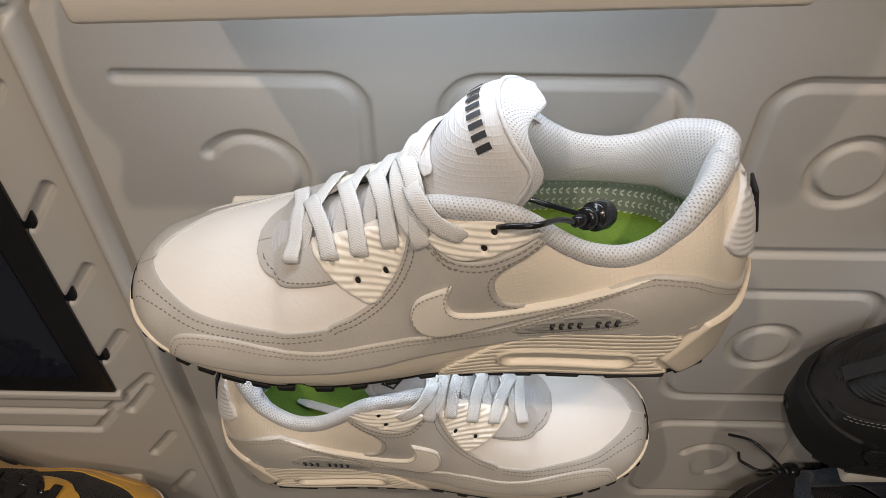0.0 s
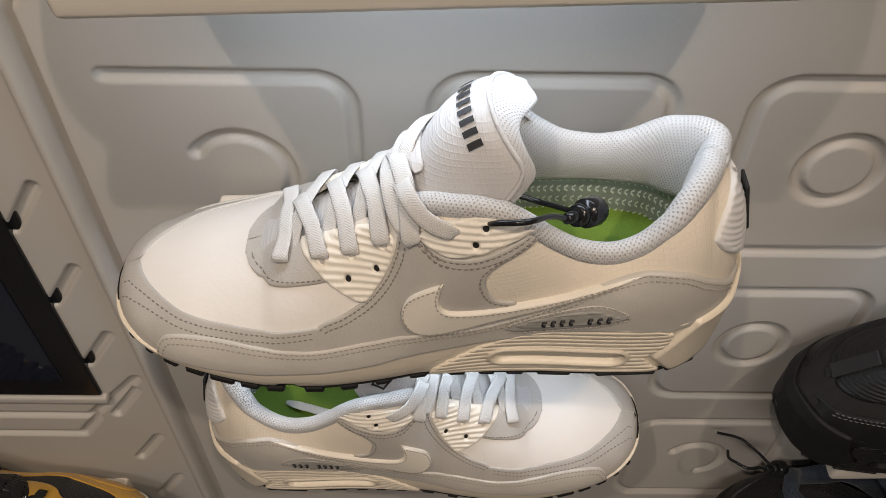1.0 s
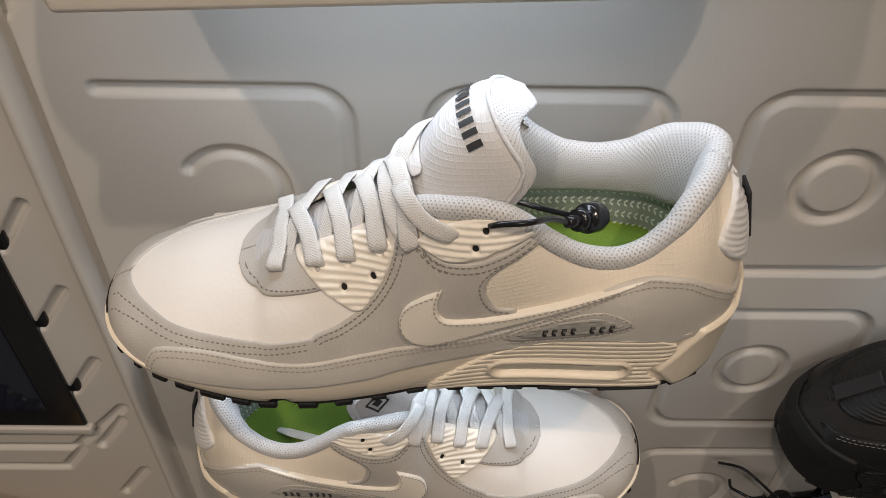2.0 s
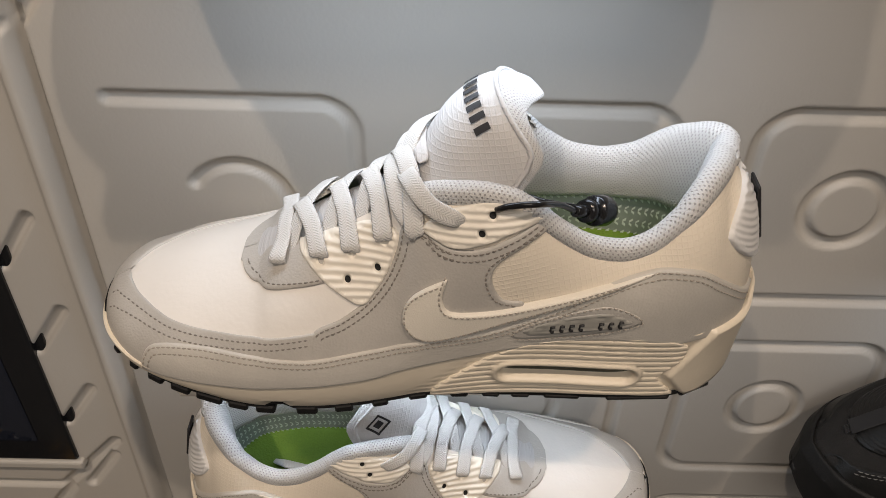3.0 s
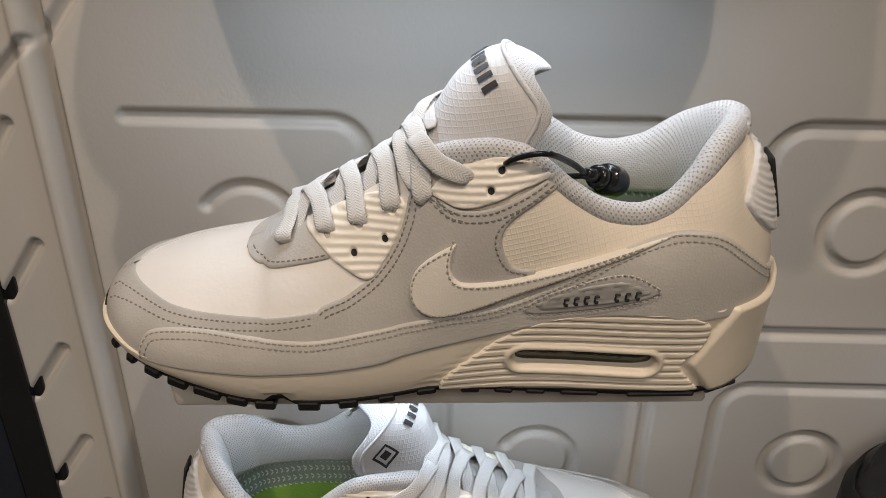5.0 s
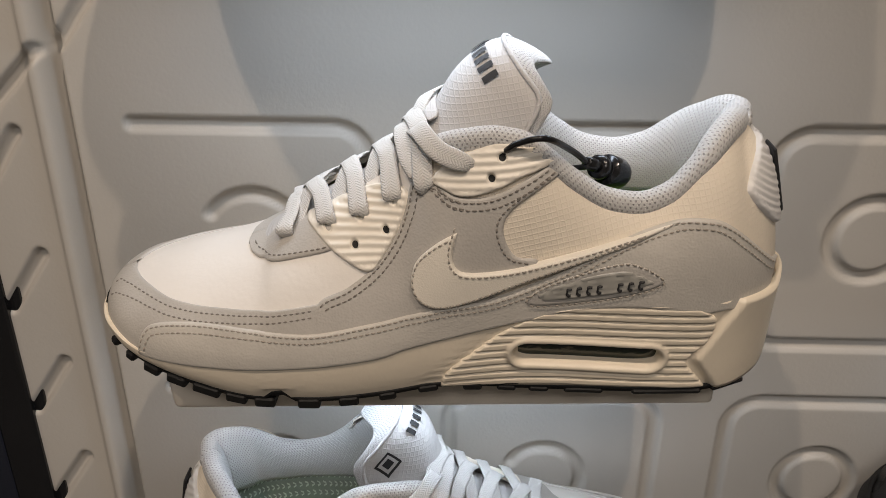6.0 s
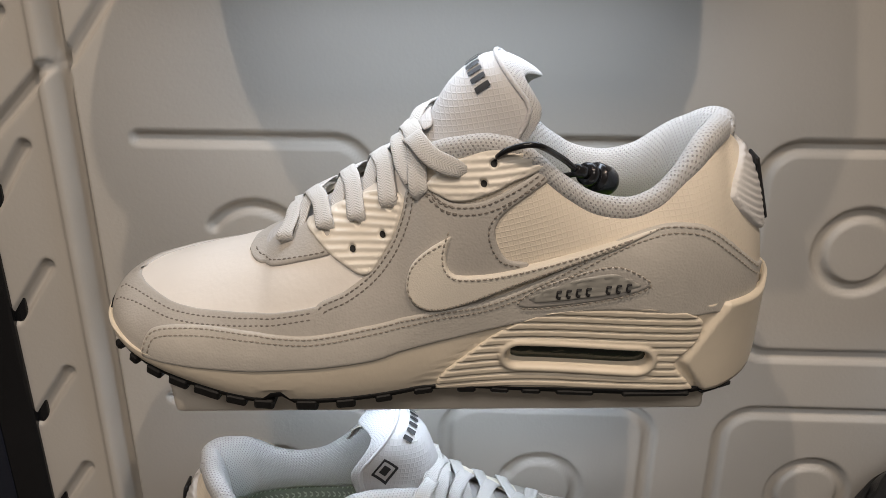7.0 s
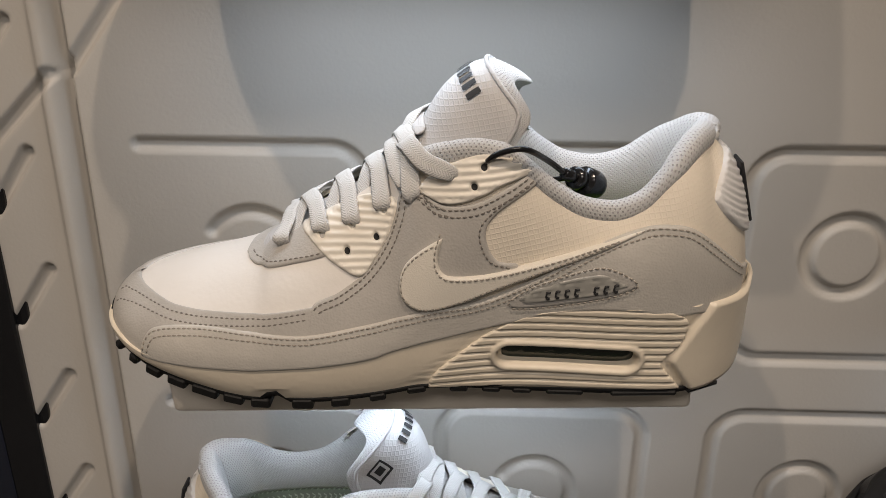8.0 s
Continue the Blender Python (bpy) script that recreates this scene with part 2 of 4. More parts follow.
def tube(path, radius, sides=10, closed=False):
    """Rows of a round bar along a path, for loft()."""
    p = np.asarray(path, float)
    t = np.gradient(p, axis=0)
    t /= np.linalg.norm(t, axis=1)[:, None] + 1e-9
    rows, up = [], np.array([0.31, 0.17, 0.93])
    for i in range(len(p)):
        a = np.cross(t[i], up)
        a /= np.linalg.norm(a) + 1e-9
        b = np.cross(a, t[i])
        up = b
        r = radius[i] if np.ndim(radius) else radius
        rows.append([p[i] + r * (math.cos(q) * a + math.sin(q) * b) for q in np.linspace(0, 2 * math.pi, sides, endpoint=False)])
    return rows


def spline(points, count, closed=False):
    """A smooth line through points, evenly spaced."""
    p = np.asarray(points, float)
    n = len(p)
    out = []
    for i in range(n if closed else n - 1):
        a, b = p[i], p[(i + 1) % n]
        before = p[(i - 1) % n] if closed or i else 2 * a - b
        after = p[(i + 2) % n] if closed or i + 2 < n else 2 * b - a
        for t in np.linspace(0, 1, 12, endpoint=False):
            out.append(0.5 * (2 * a + (b - before) * t + (2 * before - 5 * a + 4 * b - after) * t * t + (3 * a - before - 3 * b + after) * t ** 3))
    out.append(p[0] if closed else p[-1])
    out = np.array(out)
    d = np.concatenate([[0], np.cumsum(np.linalg.norm(np.diff(out, axis=0), axis=1))])
    want = np.linspace(0, d[-1], count, endpoint=not closed)
    return np.stack([np.interp(want, d, out[:, k]) for k in range(out.shape[1])], axis=1)


from mathutils.geometry import delaunay_2d_cdt


# ---- shapes of the low running shoe, in its own frame: x from toe to heel, y across, z up from the ground ----
def curve(*pairs):
    """A smooth function through (place, value) pairs."""
    xs = np.array([p[0] for p in pairs], float)
    ys = np.array([p[1] for p in pairs], float)
    d = np.diff(ys) / np.diff(xs)
    m = np.concatenate([[d[0]], np.where(d[:-1] * d[1:] > 0, 2 * d[:-1] * d[1:] / np.where(d[:-1] + d[1:] == 0, 1, d[:-1] + d[1:]), 0), [d[-1]]])

    def value(x):
        x = np.clip(np.asarray(x, float), xs[0], xs[-1])
        i = np.clip(np.searchsorted(xs, x) - 1, 0, len(xs) - 2)
        h = xs[i + 1] - xs[i]
        t = (x - xs[i]) / h
        return ((1 + 2 * t) * (1 - t) ** 2 * ys[i] + t * (1 - t) ** 2 * h * m[i]
                + t * t * (3 - 2 * t) * ys[i + 1] + t * t * (t - 1) * h * m[i + 1])
    return value


def smooth(a, b, x):
    t = np.clip((np.asarray(x, float) - a) / (b - a), 0, 1)
    return t * t * (3 - 2 * t)


TOE, HEEL = -0.164, 0.160
sole_low = curve((-.167, .0335), (-.160, .0308), (-.154, .0284), (-.1476, .0257), (-.138, .0219), (-.126, .0181), (-.112, .0143), (-.0986, .0108), (-.084, .0088), (-.07, .0082), (-.043, .0078), (-.029, .0085),
                 (-.0154, .0098), (-.004, .0112), (.012, .0108), (.04, .0082), (.0655, .0067), (.114, .0052), (.135, .0045), (.15, .0062), (.158, .010), (.164, .018))
feather = curve((-.167, .0372), (-.160, .0360), (-.1508, .0332), (-.1446, .0303), (-.138, .0285), (-.103, .0275), (-.065, .0288), (-.03, .0314), (-.014, .0356), (.012, .0418), (.038, .0477),
                (.064, .0532), (.089, .0543), (.114, .0513), (.128, .0517), (.145, .050), (.164, .048))
plan = curve((-.167, 0), (-.1662, .011), (-.1635, .0215), (-.157, .0325), (-.147, .0412), (-.13, .0485), (-.108, .0535), (-.08, .0567), (-.06, .0568), (-.03, .0542), (0, .0508),
             (.03, .0490), (.06, .0485), (.09, .0490), (.115, .0482), (.132, .0435), (.145, .0355), (.154, .0262), (.160, .015), (.1628, .007), (.164, 0))
top_line = curve((-.164, .0408), (-.1625, .0442), (-.157, .0486), (-.149, .0522), (-.135, .0555), (-.12, .0587), (-.104, .0618), (-.083, .0686), (-.07, .0765), (-.05, .088), (-.03, .100),
                 (-.012, .112), (0, .119), (.011, .1235), (.027, .1265), (.038, .125), (.048, .1185), (.06, .108), (.075, .099), (.088, .097),
                 (.100, .101), (.110, .111), (.118, .119), (.126, .123), (.134, .121), (.142, .113), (.149, .100), (.154, .082), (.158, .064), (.160, .052))
top_half = curve((-.165, 0), (-.080, 0), (-.074, .007), (-.06, .012), (-.035, .016), (-.015, .018), (0, .023), (.02, .031), (.04, .035), (.08, .036), (.11, .031),
                 (.122, .021), (.129, .011), (.134, 0), (.161, 0))
def spread(x):
    """How much further out the inner side of the opening stands."""
    return .0075 * smooth(.0, .05, x) * (1 - smooth(.128, .142, x))


wall_bend = curve((-.08, 1.5), (-.015, 1.5), (.005, 2.6), (.03, 3.2), (.17, 3.2))


def collar_line(x, side):
    """Height of the opening's edge: lower on the inner side of the foot."""
    return top_line(x) - (.0055 * smooth(.02, .06, x) * (1 - smooth(.115, .133, x)) if side > 0 else 0.0)


def foot_half(x):
    """Half the width of the upper where it meets the midsole."""
    x = np.asarray(x, float)
    k = np.clip((x - TOE) / (HEEL - TOE), 0, 1)
    return np.maximum(plan(-.167 + k * .331) - .0015 * smooth(0, .03, k) * (1 - smooth(.97, 1, k)), 0)


def upper_half(x, z):
    """Half the width of the upper at a place along it and a height."""
    lo, hi = feather(x), top_line(x)
    s = np.clip((z - lo) / np.maximum(hi - lo, 1e-4), 0, 1)
    round_top = np.sqrt(np.maximum(1 - s ** 2.0, 0))
    wall = 1 - s ** wall_bend(x)
    k = smooth(-.085, -.02, x) * (1 - smooth(.122, .14, x))
    g = round_top * (1 - k) + wall * k
    a, b = foot_half(x), np.minimum(top_half(x), foot_half(x))
    return b + (a - b) * g


def sole_half(x, z):
    """Half the width of the midsole: hollowed a little at mid height, tucked in at the ground."""
    lo, hi = sole_low(x), feather(x) + .002
    s = np.clip((z - lo) / np.maximum(hi - lo, 1e-4), 0, 1)
    tuck = -.0035 * (1 - s) ** 3 - .0018 * np.sin(np.pi * s) * smooth(.0, .05, x)
    return np.maximum(plan(x) + tuck * smooth(0, .03, plan(x)), 0)


# ---- the display wall: pressed panels with sunk lines, rings and hooks ----
WALL = 0.372


def sunk(d, half=0.0058, depth=0.0045):
    """Depth of a pressed line at the distance d from its middle."""
    return depth * (1 - smooth(half * 0.38, half * 0.92, d))


def to_segment(x, z, a, b):
    ax, az, bx, bz = *a, *b
    t = np.clip(((x - ax) * (bx - ax) + (z - az) * (bz - az)) / ((bx - ax) ** 2 + (bz - az) ** 2), 0, 1)
    return np.hypot(x - ax - t * (bx - ax), z - az - t * (bz - az))


def to_frame(x, z, x0, x1, z0, z1, r=0.022):
    """Distance from the outline of a rectangle with round corners."""
    px, pz = np.abs(x - (x0 + x1) / 2) - (x1 - x0) / 2 + r, np.abs(z - (z0 + z1) / 2) - (z1 - z0) / 2 + r
    return np.abs(np.hypot(np.maximum(px, 0), np.maximum(pz, 0)) + np.minimum(np.maximum(px, pz), 0) - r)


def to_arc(x, z, cx, cz, r, a0, a1):
    """Distance from an arc, angles in degrees against the clock."""
    mid, half = radians((a0 + a1) / 2), radians((a1 - a0) / 2)
    q = np.abs((np.arctan2(z - cz, x - cx) - mid + math.pi) % (2 * math.pi) - math.pi)
    ends = [np.hypot(x - cx - r * math.cos(radians(a)), z - cz - r * math.sin(radians(a))) for a in (a0, a1)]
    return np.where(q <= half, np.abs(np.hypot(x - cx, z - cz) - r), np.minimum(*ends))


def pressed(x, z):
    """How deep the wall is pressed in at a place."""
    d = np.full(np.shape(x), 1.0)
    first, pitch = 1.300, 0.1815
    for row in range(0, 4):
        top = first - row * pitch
        for col in range(0, 4):
            x0 = -0.179 + 0.1865 * col
            if col == 0:
                # an open frame: a top line that turns down at its far end, and a hook inside it
                one = to_frame(x, z, x0 - 0.2, x0 + 0.139, top - 0.138, top)
                one = np.where(x > x0 + 0.02, np.where((z > top - 0.127) | (x < x0), one, 1.0), to_segment(x, z, (x0, top), (x0 + 0.03, top)))
                one = np.where((z < top - 0.1) & (x < x0 + 0.13), 1.0, one)
                d = np.minimum(d, one)
                d = np.minimum(d, to_arc(x, z, x0 + 0.066, top - 0.073, 0.031, -50, 145))
            else:
                d = np.minimum(d, to_frame(x, z, x0, x0 + 0.139, top - 0.138, top))
                if (row, col) in ((0, 2), (1, 2), (2, 1), (0, 3)):
                    d = np.minimum(d, to_arc(x, z, x0 + 0.066, top - 0.065, 0.0245, -180, 180))
                else:
                    d = np.minimum(d, to_arc(x, z, x0 + 0.066, top - 0.068, 0.026, -70, 150))
    # the lower end of the hooked lines beside the screen
    d = np.minimum(d, to_segment(x, z, (-0.60, 0.906), (-0.318, 0.906)))
    d = np.minimum(d, to_segment(x, z, (-0.318, 0.906), (-0.296, 0.935)))
    # the slanted slots of the narrow side panel, and the upright joint beside it
    for k in range(-6, 3):
        z0 = 1.177 + k * 0.0785
        d = np.minimum(d, np.where(np.abs(x + 0.264) < 0.05, to_segment(x, z, (-0.277, z0), (-0.250, z0 + 0.038)), 1.0))
    d = np.minimum(d, to_segment(x, z, (-0.275, 1.295), (-0.226, 1.342)))
    d = np.minimum(d, to_segment(x, z, (-0.214, 1.345), (-0.178, 1.390)))
    d = np.minimum(d, to_segment(x, z, (-0.60, 0.938), (-0.300, 0.938)))
    d = np.minimum(d, to_segment(x, z, (-0.300, 0.938), (-0.245, 0.997)))
    joint = 0.012 * (1 - smooth(0.0014, 0.0042, np.abs(x + 0.2175))) - 0.0065 * (1 - smooth(0.0015, 0.0075, np.abs(x + 0.2280)))
    return sunk(d) + joint


def build_wall():
    xs = np.concatenate([[-2.0, -1.2, -0.62], np.arange(-0.60, -0.40, 0.003), np.arange(-0.40, 0.50, 0.0016), np.arange(0.50, 0.62, 0.003), [0.62, 1.2, 2.0]])
    zs = np.concatenate([[0.0, 0.4, 0.66], np.arange(0.68, 0.84, 0.003), np.arange(0.84, 1.46, 0.0016), np.arange(1.46, 1.64, 0.003), [1.66, 2.2, 3.0]])
    gx, gz = np.meshgrid(xs, zs)
    y = WALL + pressed(gx, gz)
    n, m = gx.shape
    verts = np.stack([gx.ravel(), y.ravel(), gz.ravel()], axis=1)
    back = [(-2.0, WALL + 0.06, 0), (2.0, WALL + 0.06, 0), (2.0, WALL + 0.06, 3.0), (-2.0, WALL + 0.06, 3.0)]
    k = n * m
    faces = grid_faces(n, m) + [(k + 3, k + 2, k + 1, k)]
    wall = mesh_object("wall_display", np.vstack([verts, back]), faces, wall_paint)
    return tagged(wall, "warm grey pressed panel wall with sunk frames, rings and slots", "wall", kind="structure")


def slab(name, lo, hi, mat, label, category):
    bm = bmesh.new()
    rounded_box(bm, lo, hi, 0.004, 1)
    return tagged(part(name, bm, mat), label, category, kind="structure")


build_wall()
# unseen shell of the room, added to close it and bounce light
slab("floor", (-2.0, -3.0, -0.06), (2.0, 0.44, 0.0), floor_stone, "unseen dark grey polished stone shop floor", "floor")
slab("ceiling", (-2.0, -3.0, 3.0), (2.0, 0.44, 3.06), ceiling_paint, "unseen dark grey painted shop ceiling", "ceiling")
slab("wall_west", (-2.06, -3.0, 0.0), (-2.0, 0.44, 3.0), room_paint, "unseen plain warm grey painted side wall", "wall")
slab("wall_east", (2.0, -3.0, 0.0), (2.06, 0.44, 3.0), room_paint, "unseen plain warm grey painted side wall", "wall")
slab("wall_south", (-2.0, -3.06, 0.0), (2.0, -3.0, 3.0), room_paint, "unseen plain warm grey painted wall behind the aisle", "wall")


# ---- shelves ----
def build_shelf(x, y, z, tilt=6.0, label="", lean=-2.3):
    """A small shelf board, tipped a little to the front, on a bracket that reaches into the wall. (x, y, z): the middle of its front upper edge."""
    shelf = tagged(new("wall_shelf"), label or "small cream painted display shelf fixed to the panel wall", "shelf", "display shelves")
    shelf.matrix_world = pose(x, y, z, tilt, lean)
    bm = bmesh.new()
    rounded_box(bm, (-0.131, 0, -0.020), (0.131, 0.114, 0), 0.003, 3)
    part("board", bm, shelf_paint, shelf, "", True)
    bm = bmesh.new()
    rounded_box(bm, (-0.122, 0.028, -0.0225), (0.122, 0.046, -0.0202), 0.001, 1)
    part("light_strip", bm, led_diffuser, shelf, "thin white diffuser of a light strip")
    bm = bmesh.new()
    rounded_box(bm, (-0.09, 0.09, -0.018), (0.09, 0.118, -0.004), 0.002, 2)
    part("bracket", bm, shelf_paint, shelf)
    return shelf


def out_normal(surface, x, z, side):
    """Outward normal of one side of a surface given by its half width."""
    e = 4e-4
    wx = np.clip((surface(x + e, z) - surface(x - e, z)) / (2 * e), -6, 6)
    wz = np.clip((surface(x, z + e) - surface(x, z - e)) / (2 * e), -6, 6)
    n = np.stack([-wx, np.full(np.shape(wx), float(side)), -wz], axis=-1)
    return n / np.linalg.norm(n, axis=-1, keepdims=True)


def on_side(surface, x, z, lift=0.0, side=-1):
    """Points on one side of the shoe, lifted off it."""
    x, z = np.asarray(x, float), np.asarray(z, float)
    p = np.stack([x, side * surface(x, z), z], axis=-1)
    return p + out_normal(surface, x, z, side) * np.asarray(lift, float)[..., None]


def edge_distance(p, line):
    """Distance of points from a closed line."""
    a, b = line, np.roll(line, -1, axis=0)
    best = np.full(len(p), 9.0)
    for i in range(len(line)):
        d = b[i] - a[i]
        t = np.clip(((p - a[i]) @ d) / max(d @ d, 1e-12), 0, 1)
        best = np.minimum(best, np.hypot(*(p - a[i] - t[:, None] * d).T))
    return best


def inside(p, line):
    x, z = p[:, 0], p[:, 1]
    hit = np.zeros(len(p), bool)
    for (x0, z0), (x1, z1) in zip(line, np.roll(line, -1, axis=0)):
        if z0 != z1:
            hit ^= ((z0 > z) != (z1 > z)) & (x < (x1 - x0) * (z - z0) / (z1 - z0) + x0)
    return hit


def closed_line(points, step):
    n = max(24, int(np.sum(np.linalg.norm(np.diff(np.array(points + points[:1]), axis=0), axis=1)) / step))
    return spline(points, n, True)


def panel(name, points, mat, shoe, label="", surface=upper_half, thick=0.0012, step=0.003, edge=0.0012, side=-1, relief=None, base=0.0):
    """A sewn or moulded piece that lies on the side of the shoe, with rounded edges. points: its outline, along and up."""
    line = closed_line(points, min(step, 0.0016))
    t = np.roll(line, -1, axis=0) - np.roll(line, 1, axis=0)
    t /= np.linalg.norm(t, axis=1)[:, None] + 1e-9
    nrm = np.stack([-t[:, 1], t[:, 0]], axis=1)
    if np.mean(inside(line + nrm * 0.0005, line)) < 0.5:
        nrm = -nrm
    pts = [line]
    for d in (edge * 0.4, edge, edge * 1.8):
        ring = line + nrm * d
        pts.append(ring[inside(ring, line) & (edge_distance(ring, line) > d * 0.92)])
    lo, hi = line.min(0), line.max(0)
    gx, gz = np.meshgrid(np.arange(lo[0], hi[0], step), np.arange(lo[1], hi[1], step))
    gx[1::2] += step / 2
    g = np.stack([gx.ravel(), gz.ravel()], axis=1)
    g = g[inside(g, line)]
    pts.append(g[edge_distance(g, line) > edge * 1.8 + step * 0.45])
    every = np.vstack(pts)
    n = len(line)
    vs, _, faces, *_ = delaunay_2d_cdt([Vector(p) for p in every], [(i, (i + 1) % n) for i in range(n)], [], 1, 1e-7)
    q = np.array([tuple(v) for v in vs])
    d = np.where(edge_distance(q, line) < 1e-6, 0, edge_distance(q, line))
    k = 1 - np.clip(d / edge, 0, 1)
    lift = base + thick * np.sqrt(1 - k * k) - 0.0006 * (d == 0)
    if relief is not None:
        lift = lift + relief(q[:, 0], q[:, 1]) * smooth(0, edge, d)
    p = on_side(surface, q[:, 0], q[:, 1], lift, side)
    faces = [f if side < 0 else f[::-1] for f in faces]
    ob = mesh_object(name, p, faces, mat, shoe, label)
    flip = np.mean([Vector(q_).y for q_ in [ob.data.polygons[i].normal for i in range(0, len(faces), 7)]]) * side < 0
    if flip:
        ob.data.flip_normals()
    return ob


def stitches(line, mat, shoe, lift=0.0013, gap=0.0027, size=(0.0019, 0.00042), surface=upper_half, side=-1):
    """A row of sewn stitches along a line on the shoe's side, joined into one mesh."""
    line = np.asarray(line, float)
    d = np.concatenate([[0], np.cumsum(np.linalg.norm(np.diff(line, axis=0), axis=1))])
    at = np.arange(0, d[-1] - size[0], gap)
    ends = [np.stack([np.interp(at + k, d, line[:, i]) for i in (0, 1)], axis=1) for k in (0, size[0] / 2, size[0])]
    p = [on_side(surface, e[:, 0], e[:, 1], lift + h, side) for e, h in zip(ends, (-0.0002, 0.0002, -0.0002))]
    nrm = out_normal(surface, ends[1][:, 0], ends[1][:, 1], side)
    verts, faces = [], []
    for i in range(len(at)):
        t = p[2][i] - p[0][i]
        w = np.cross(t, nrm[i])
        w = w / (np.linalg.norm(w) + 1e-9) * size[1]
        u = nrm[i] * size[1]
        k = len(verts)
        for row, f in ((p[0][i], 0.6), (p[1][i], 1.0), (p[2][i], 0.6)):
            verts += [row + w * f, row + u * f, row - w * f]
        for r in (0, 3):
            faces += [(k + r, k + r + 1, k + r + 4, k + r + 3), (k + r + 1, k + r + 2, k + r + 5, k + r + 4)]
        faces += [(k, k + 2, k + 1), (k + 6, k + 7, k + 8)]
    return mesh_object("stitching", verts, faces, mat, shoe)


def stations(a, b, n, tight_a=True, tight_b=True):
    t = np.linspace(0, 1, n)
    if tight_a and tight_b:
        t = (1 - np.cos(math.pi * t)) / 2
    elif tight_a:
        t = 1 - np.cos(math.pi * t / 2)
    elif tight_b:
        t = np.sin(math.pi * t / 2)
    return a + (b - a) * t


# outlines of the sewn and moulded pieces on the shoe's side: (along, up)
QUARTER = [(-.0524, .0554), (-.0387, .0618), (-.0268, .0701), (-.0173, .0822), (-.0118, .0941), (-.0085, .1050), (.0005, .1090), (.0048, .1065), (.0118, .1035), (.0264, .1054),
           (.0458, .1150), (.0500, .1163), (.0535, .1125), (.0535, .1120), (.0372, .1022), (.0306, .0948), (.0304, .0872), (.0348, .0790), (.0444, .0760), (.030, .062), (.0027, .0490), (-.0262, .0430), (-.0507, .0400)]
FOXING = [(-.1395, .0290), (-.1360, .0382), (-.1288, .0428), (-.1085, .0454), (-.0805, .0456), (-.0540, .0443), (-.0282, .0475), (-.0127, .0512), (.0027, .0555), (.0256, .0592),
          (.0507, .0697), (.0750, .0829), (.0946, .0900), (.1099, .0930), (.1222, .0898), (.1362, .0772), (.1500, .0635), (.1560, .0585), (.1570, .0480), (.1440, .0450), (.1274, .0480), (.1140, .0490), (.0886, .0530),
          (.0636, .0520), (.0383, .0465), (.0125, .0405), (-.0137, .0345), (-.0295, .0300), (-.0649, .0275), (-.1017, .0265), (-.1350, .0270)]
SWOOSH = [(.0114, .0902), (.0114, .0902), (.0087, .0806), (.0100, .0742), (.0159, .0723), (.0333, .0738), (.0628, .0808), (.0872, .0871), (.1087, .0930), (.1087, .0930), (.0872, .0837), (.0629, .0756),
          (.0383, .0667), (.0180, .0587), (.0027, .0550), (-.0062, .0575), (-.0096, .0645), (-.0068, .0748), (.0012, .0836)]
BADGE = [(.0383, .0580), (.0458, .0650), (.0606, .0710), (.0776, .0755), (.0874, .0742), (.0976, .0675), (.0930, .0632), (.0783, .0590), (.0585, .0560), (.0433, .0552)]
STAY = [(-.0580, .0835), (-.0510, .0880), (-.0281, .1000), (-.0143, .1020), (-.0103, .0992), (-.0118, .0930), (-.0150, .0850), (-.0205, .0758), (-.0285, .0675), (-.0412, .0725), (-.0523, .0798)]
STAY_HIGH = [(.0005, .1083), (.0121, .1186), (.0292, .1250), (.0423, .1238), (.0505, .1168), (.0385, .1124), (.0264, .1067), (.0142, .1034), (.0056, .1048)]
TAB = [(.1420, .1140), (.1475, .1055), (.1525, .0915), (.1552, .0765), (.1530, .0755), (.1400, .0885), (.1335, .0965), (.1322, .1005), (.1362, .1085)]
pod_left = curve((.008, .0005), (.0120, .0010), (.0333, .0200), (.0467, .0382), (.0525, .0534), (.0548, .0750))
pod_right = curve((.006, .1240), (.0125, .1195), (.0232, .1122), (.0372, .1215), (.0447, .1224), (.0520, .1136), (.0548, .0920))
EYES = [(-.0670, .0757), (-.0470, .0833), (-.0320, .0880), (-.0165, .0958), (-.0015, .1035), (.0172, .1142)]
HOLES = [(-.0205, .0845), (-.0347, .0778)]
HIGH_HOLES = [(.0296, .1195), (.0253, .1117)]
mud_line = curve((-.164, .0415), (-.160, .0470), (-.1545, .0508), (-.1500, .0517), (-.1468, .0520), (-.1398, .0517), (-.1315, .0511), (-.1225, .0503), (-.110, .0501), (-.0945, .0509), (-.080, .0522), (-.0656, .0539), (-.0500, .0560))
tip_line = curve((-.0912, .0664), (-.0900, .0656), (-.0870, .0653), (-.0828, .0655), (-.0780, .0667), (-.0713, .0688), (-.0620, .0714), (-.0485, .0745), (-.04, .077))
tongue_x = curve((0, -.092), (.2, -.05), (.4, -.025), (.6, -.005), (.8, .012), (.93, .026), (1, .0315))
tongue_z = curve((0, .0635), (.1, .0785), (.2, .0895), (.4, .1035), (.6, .1225), (.8, .1455), (.93, .1548), (1, .1560))
tongue_w = curve((0, .018), (.2, .019), (.4, .023), (.6, .0275), (.8, .0320), (.93, .0330), (1, .0315))
tongue_back = curve((0, .002), (.2, .006), (.4, .010), (.6, .015), (.8, .020), (1, .0225))
tongue_drop = curve((0, .003), (.2, .006), (.4, .015), (.6, .029), (.8, .032), (1, .0265))


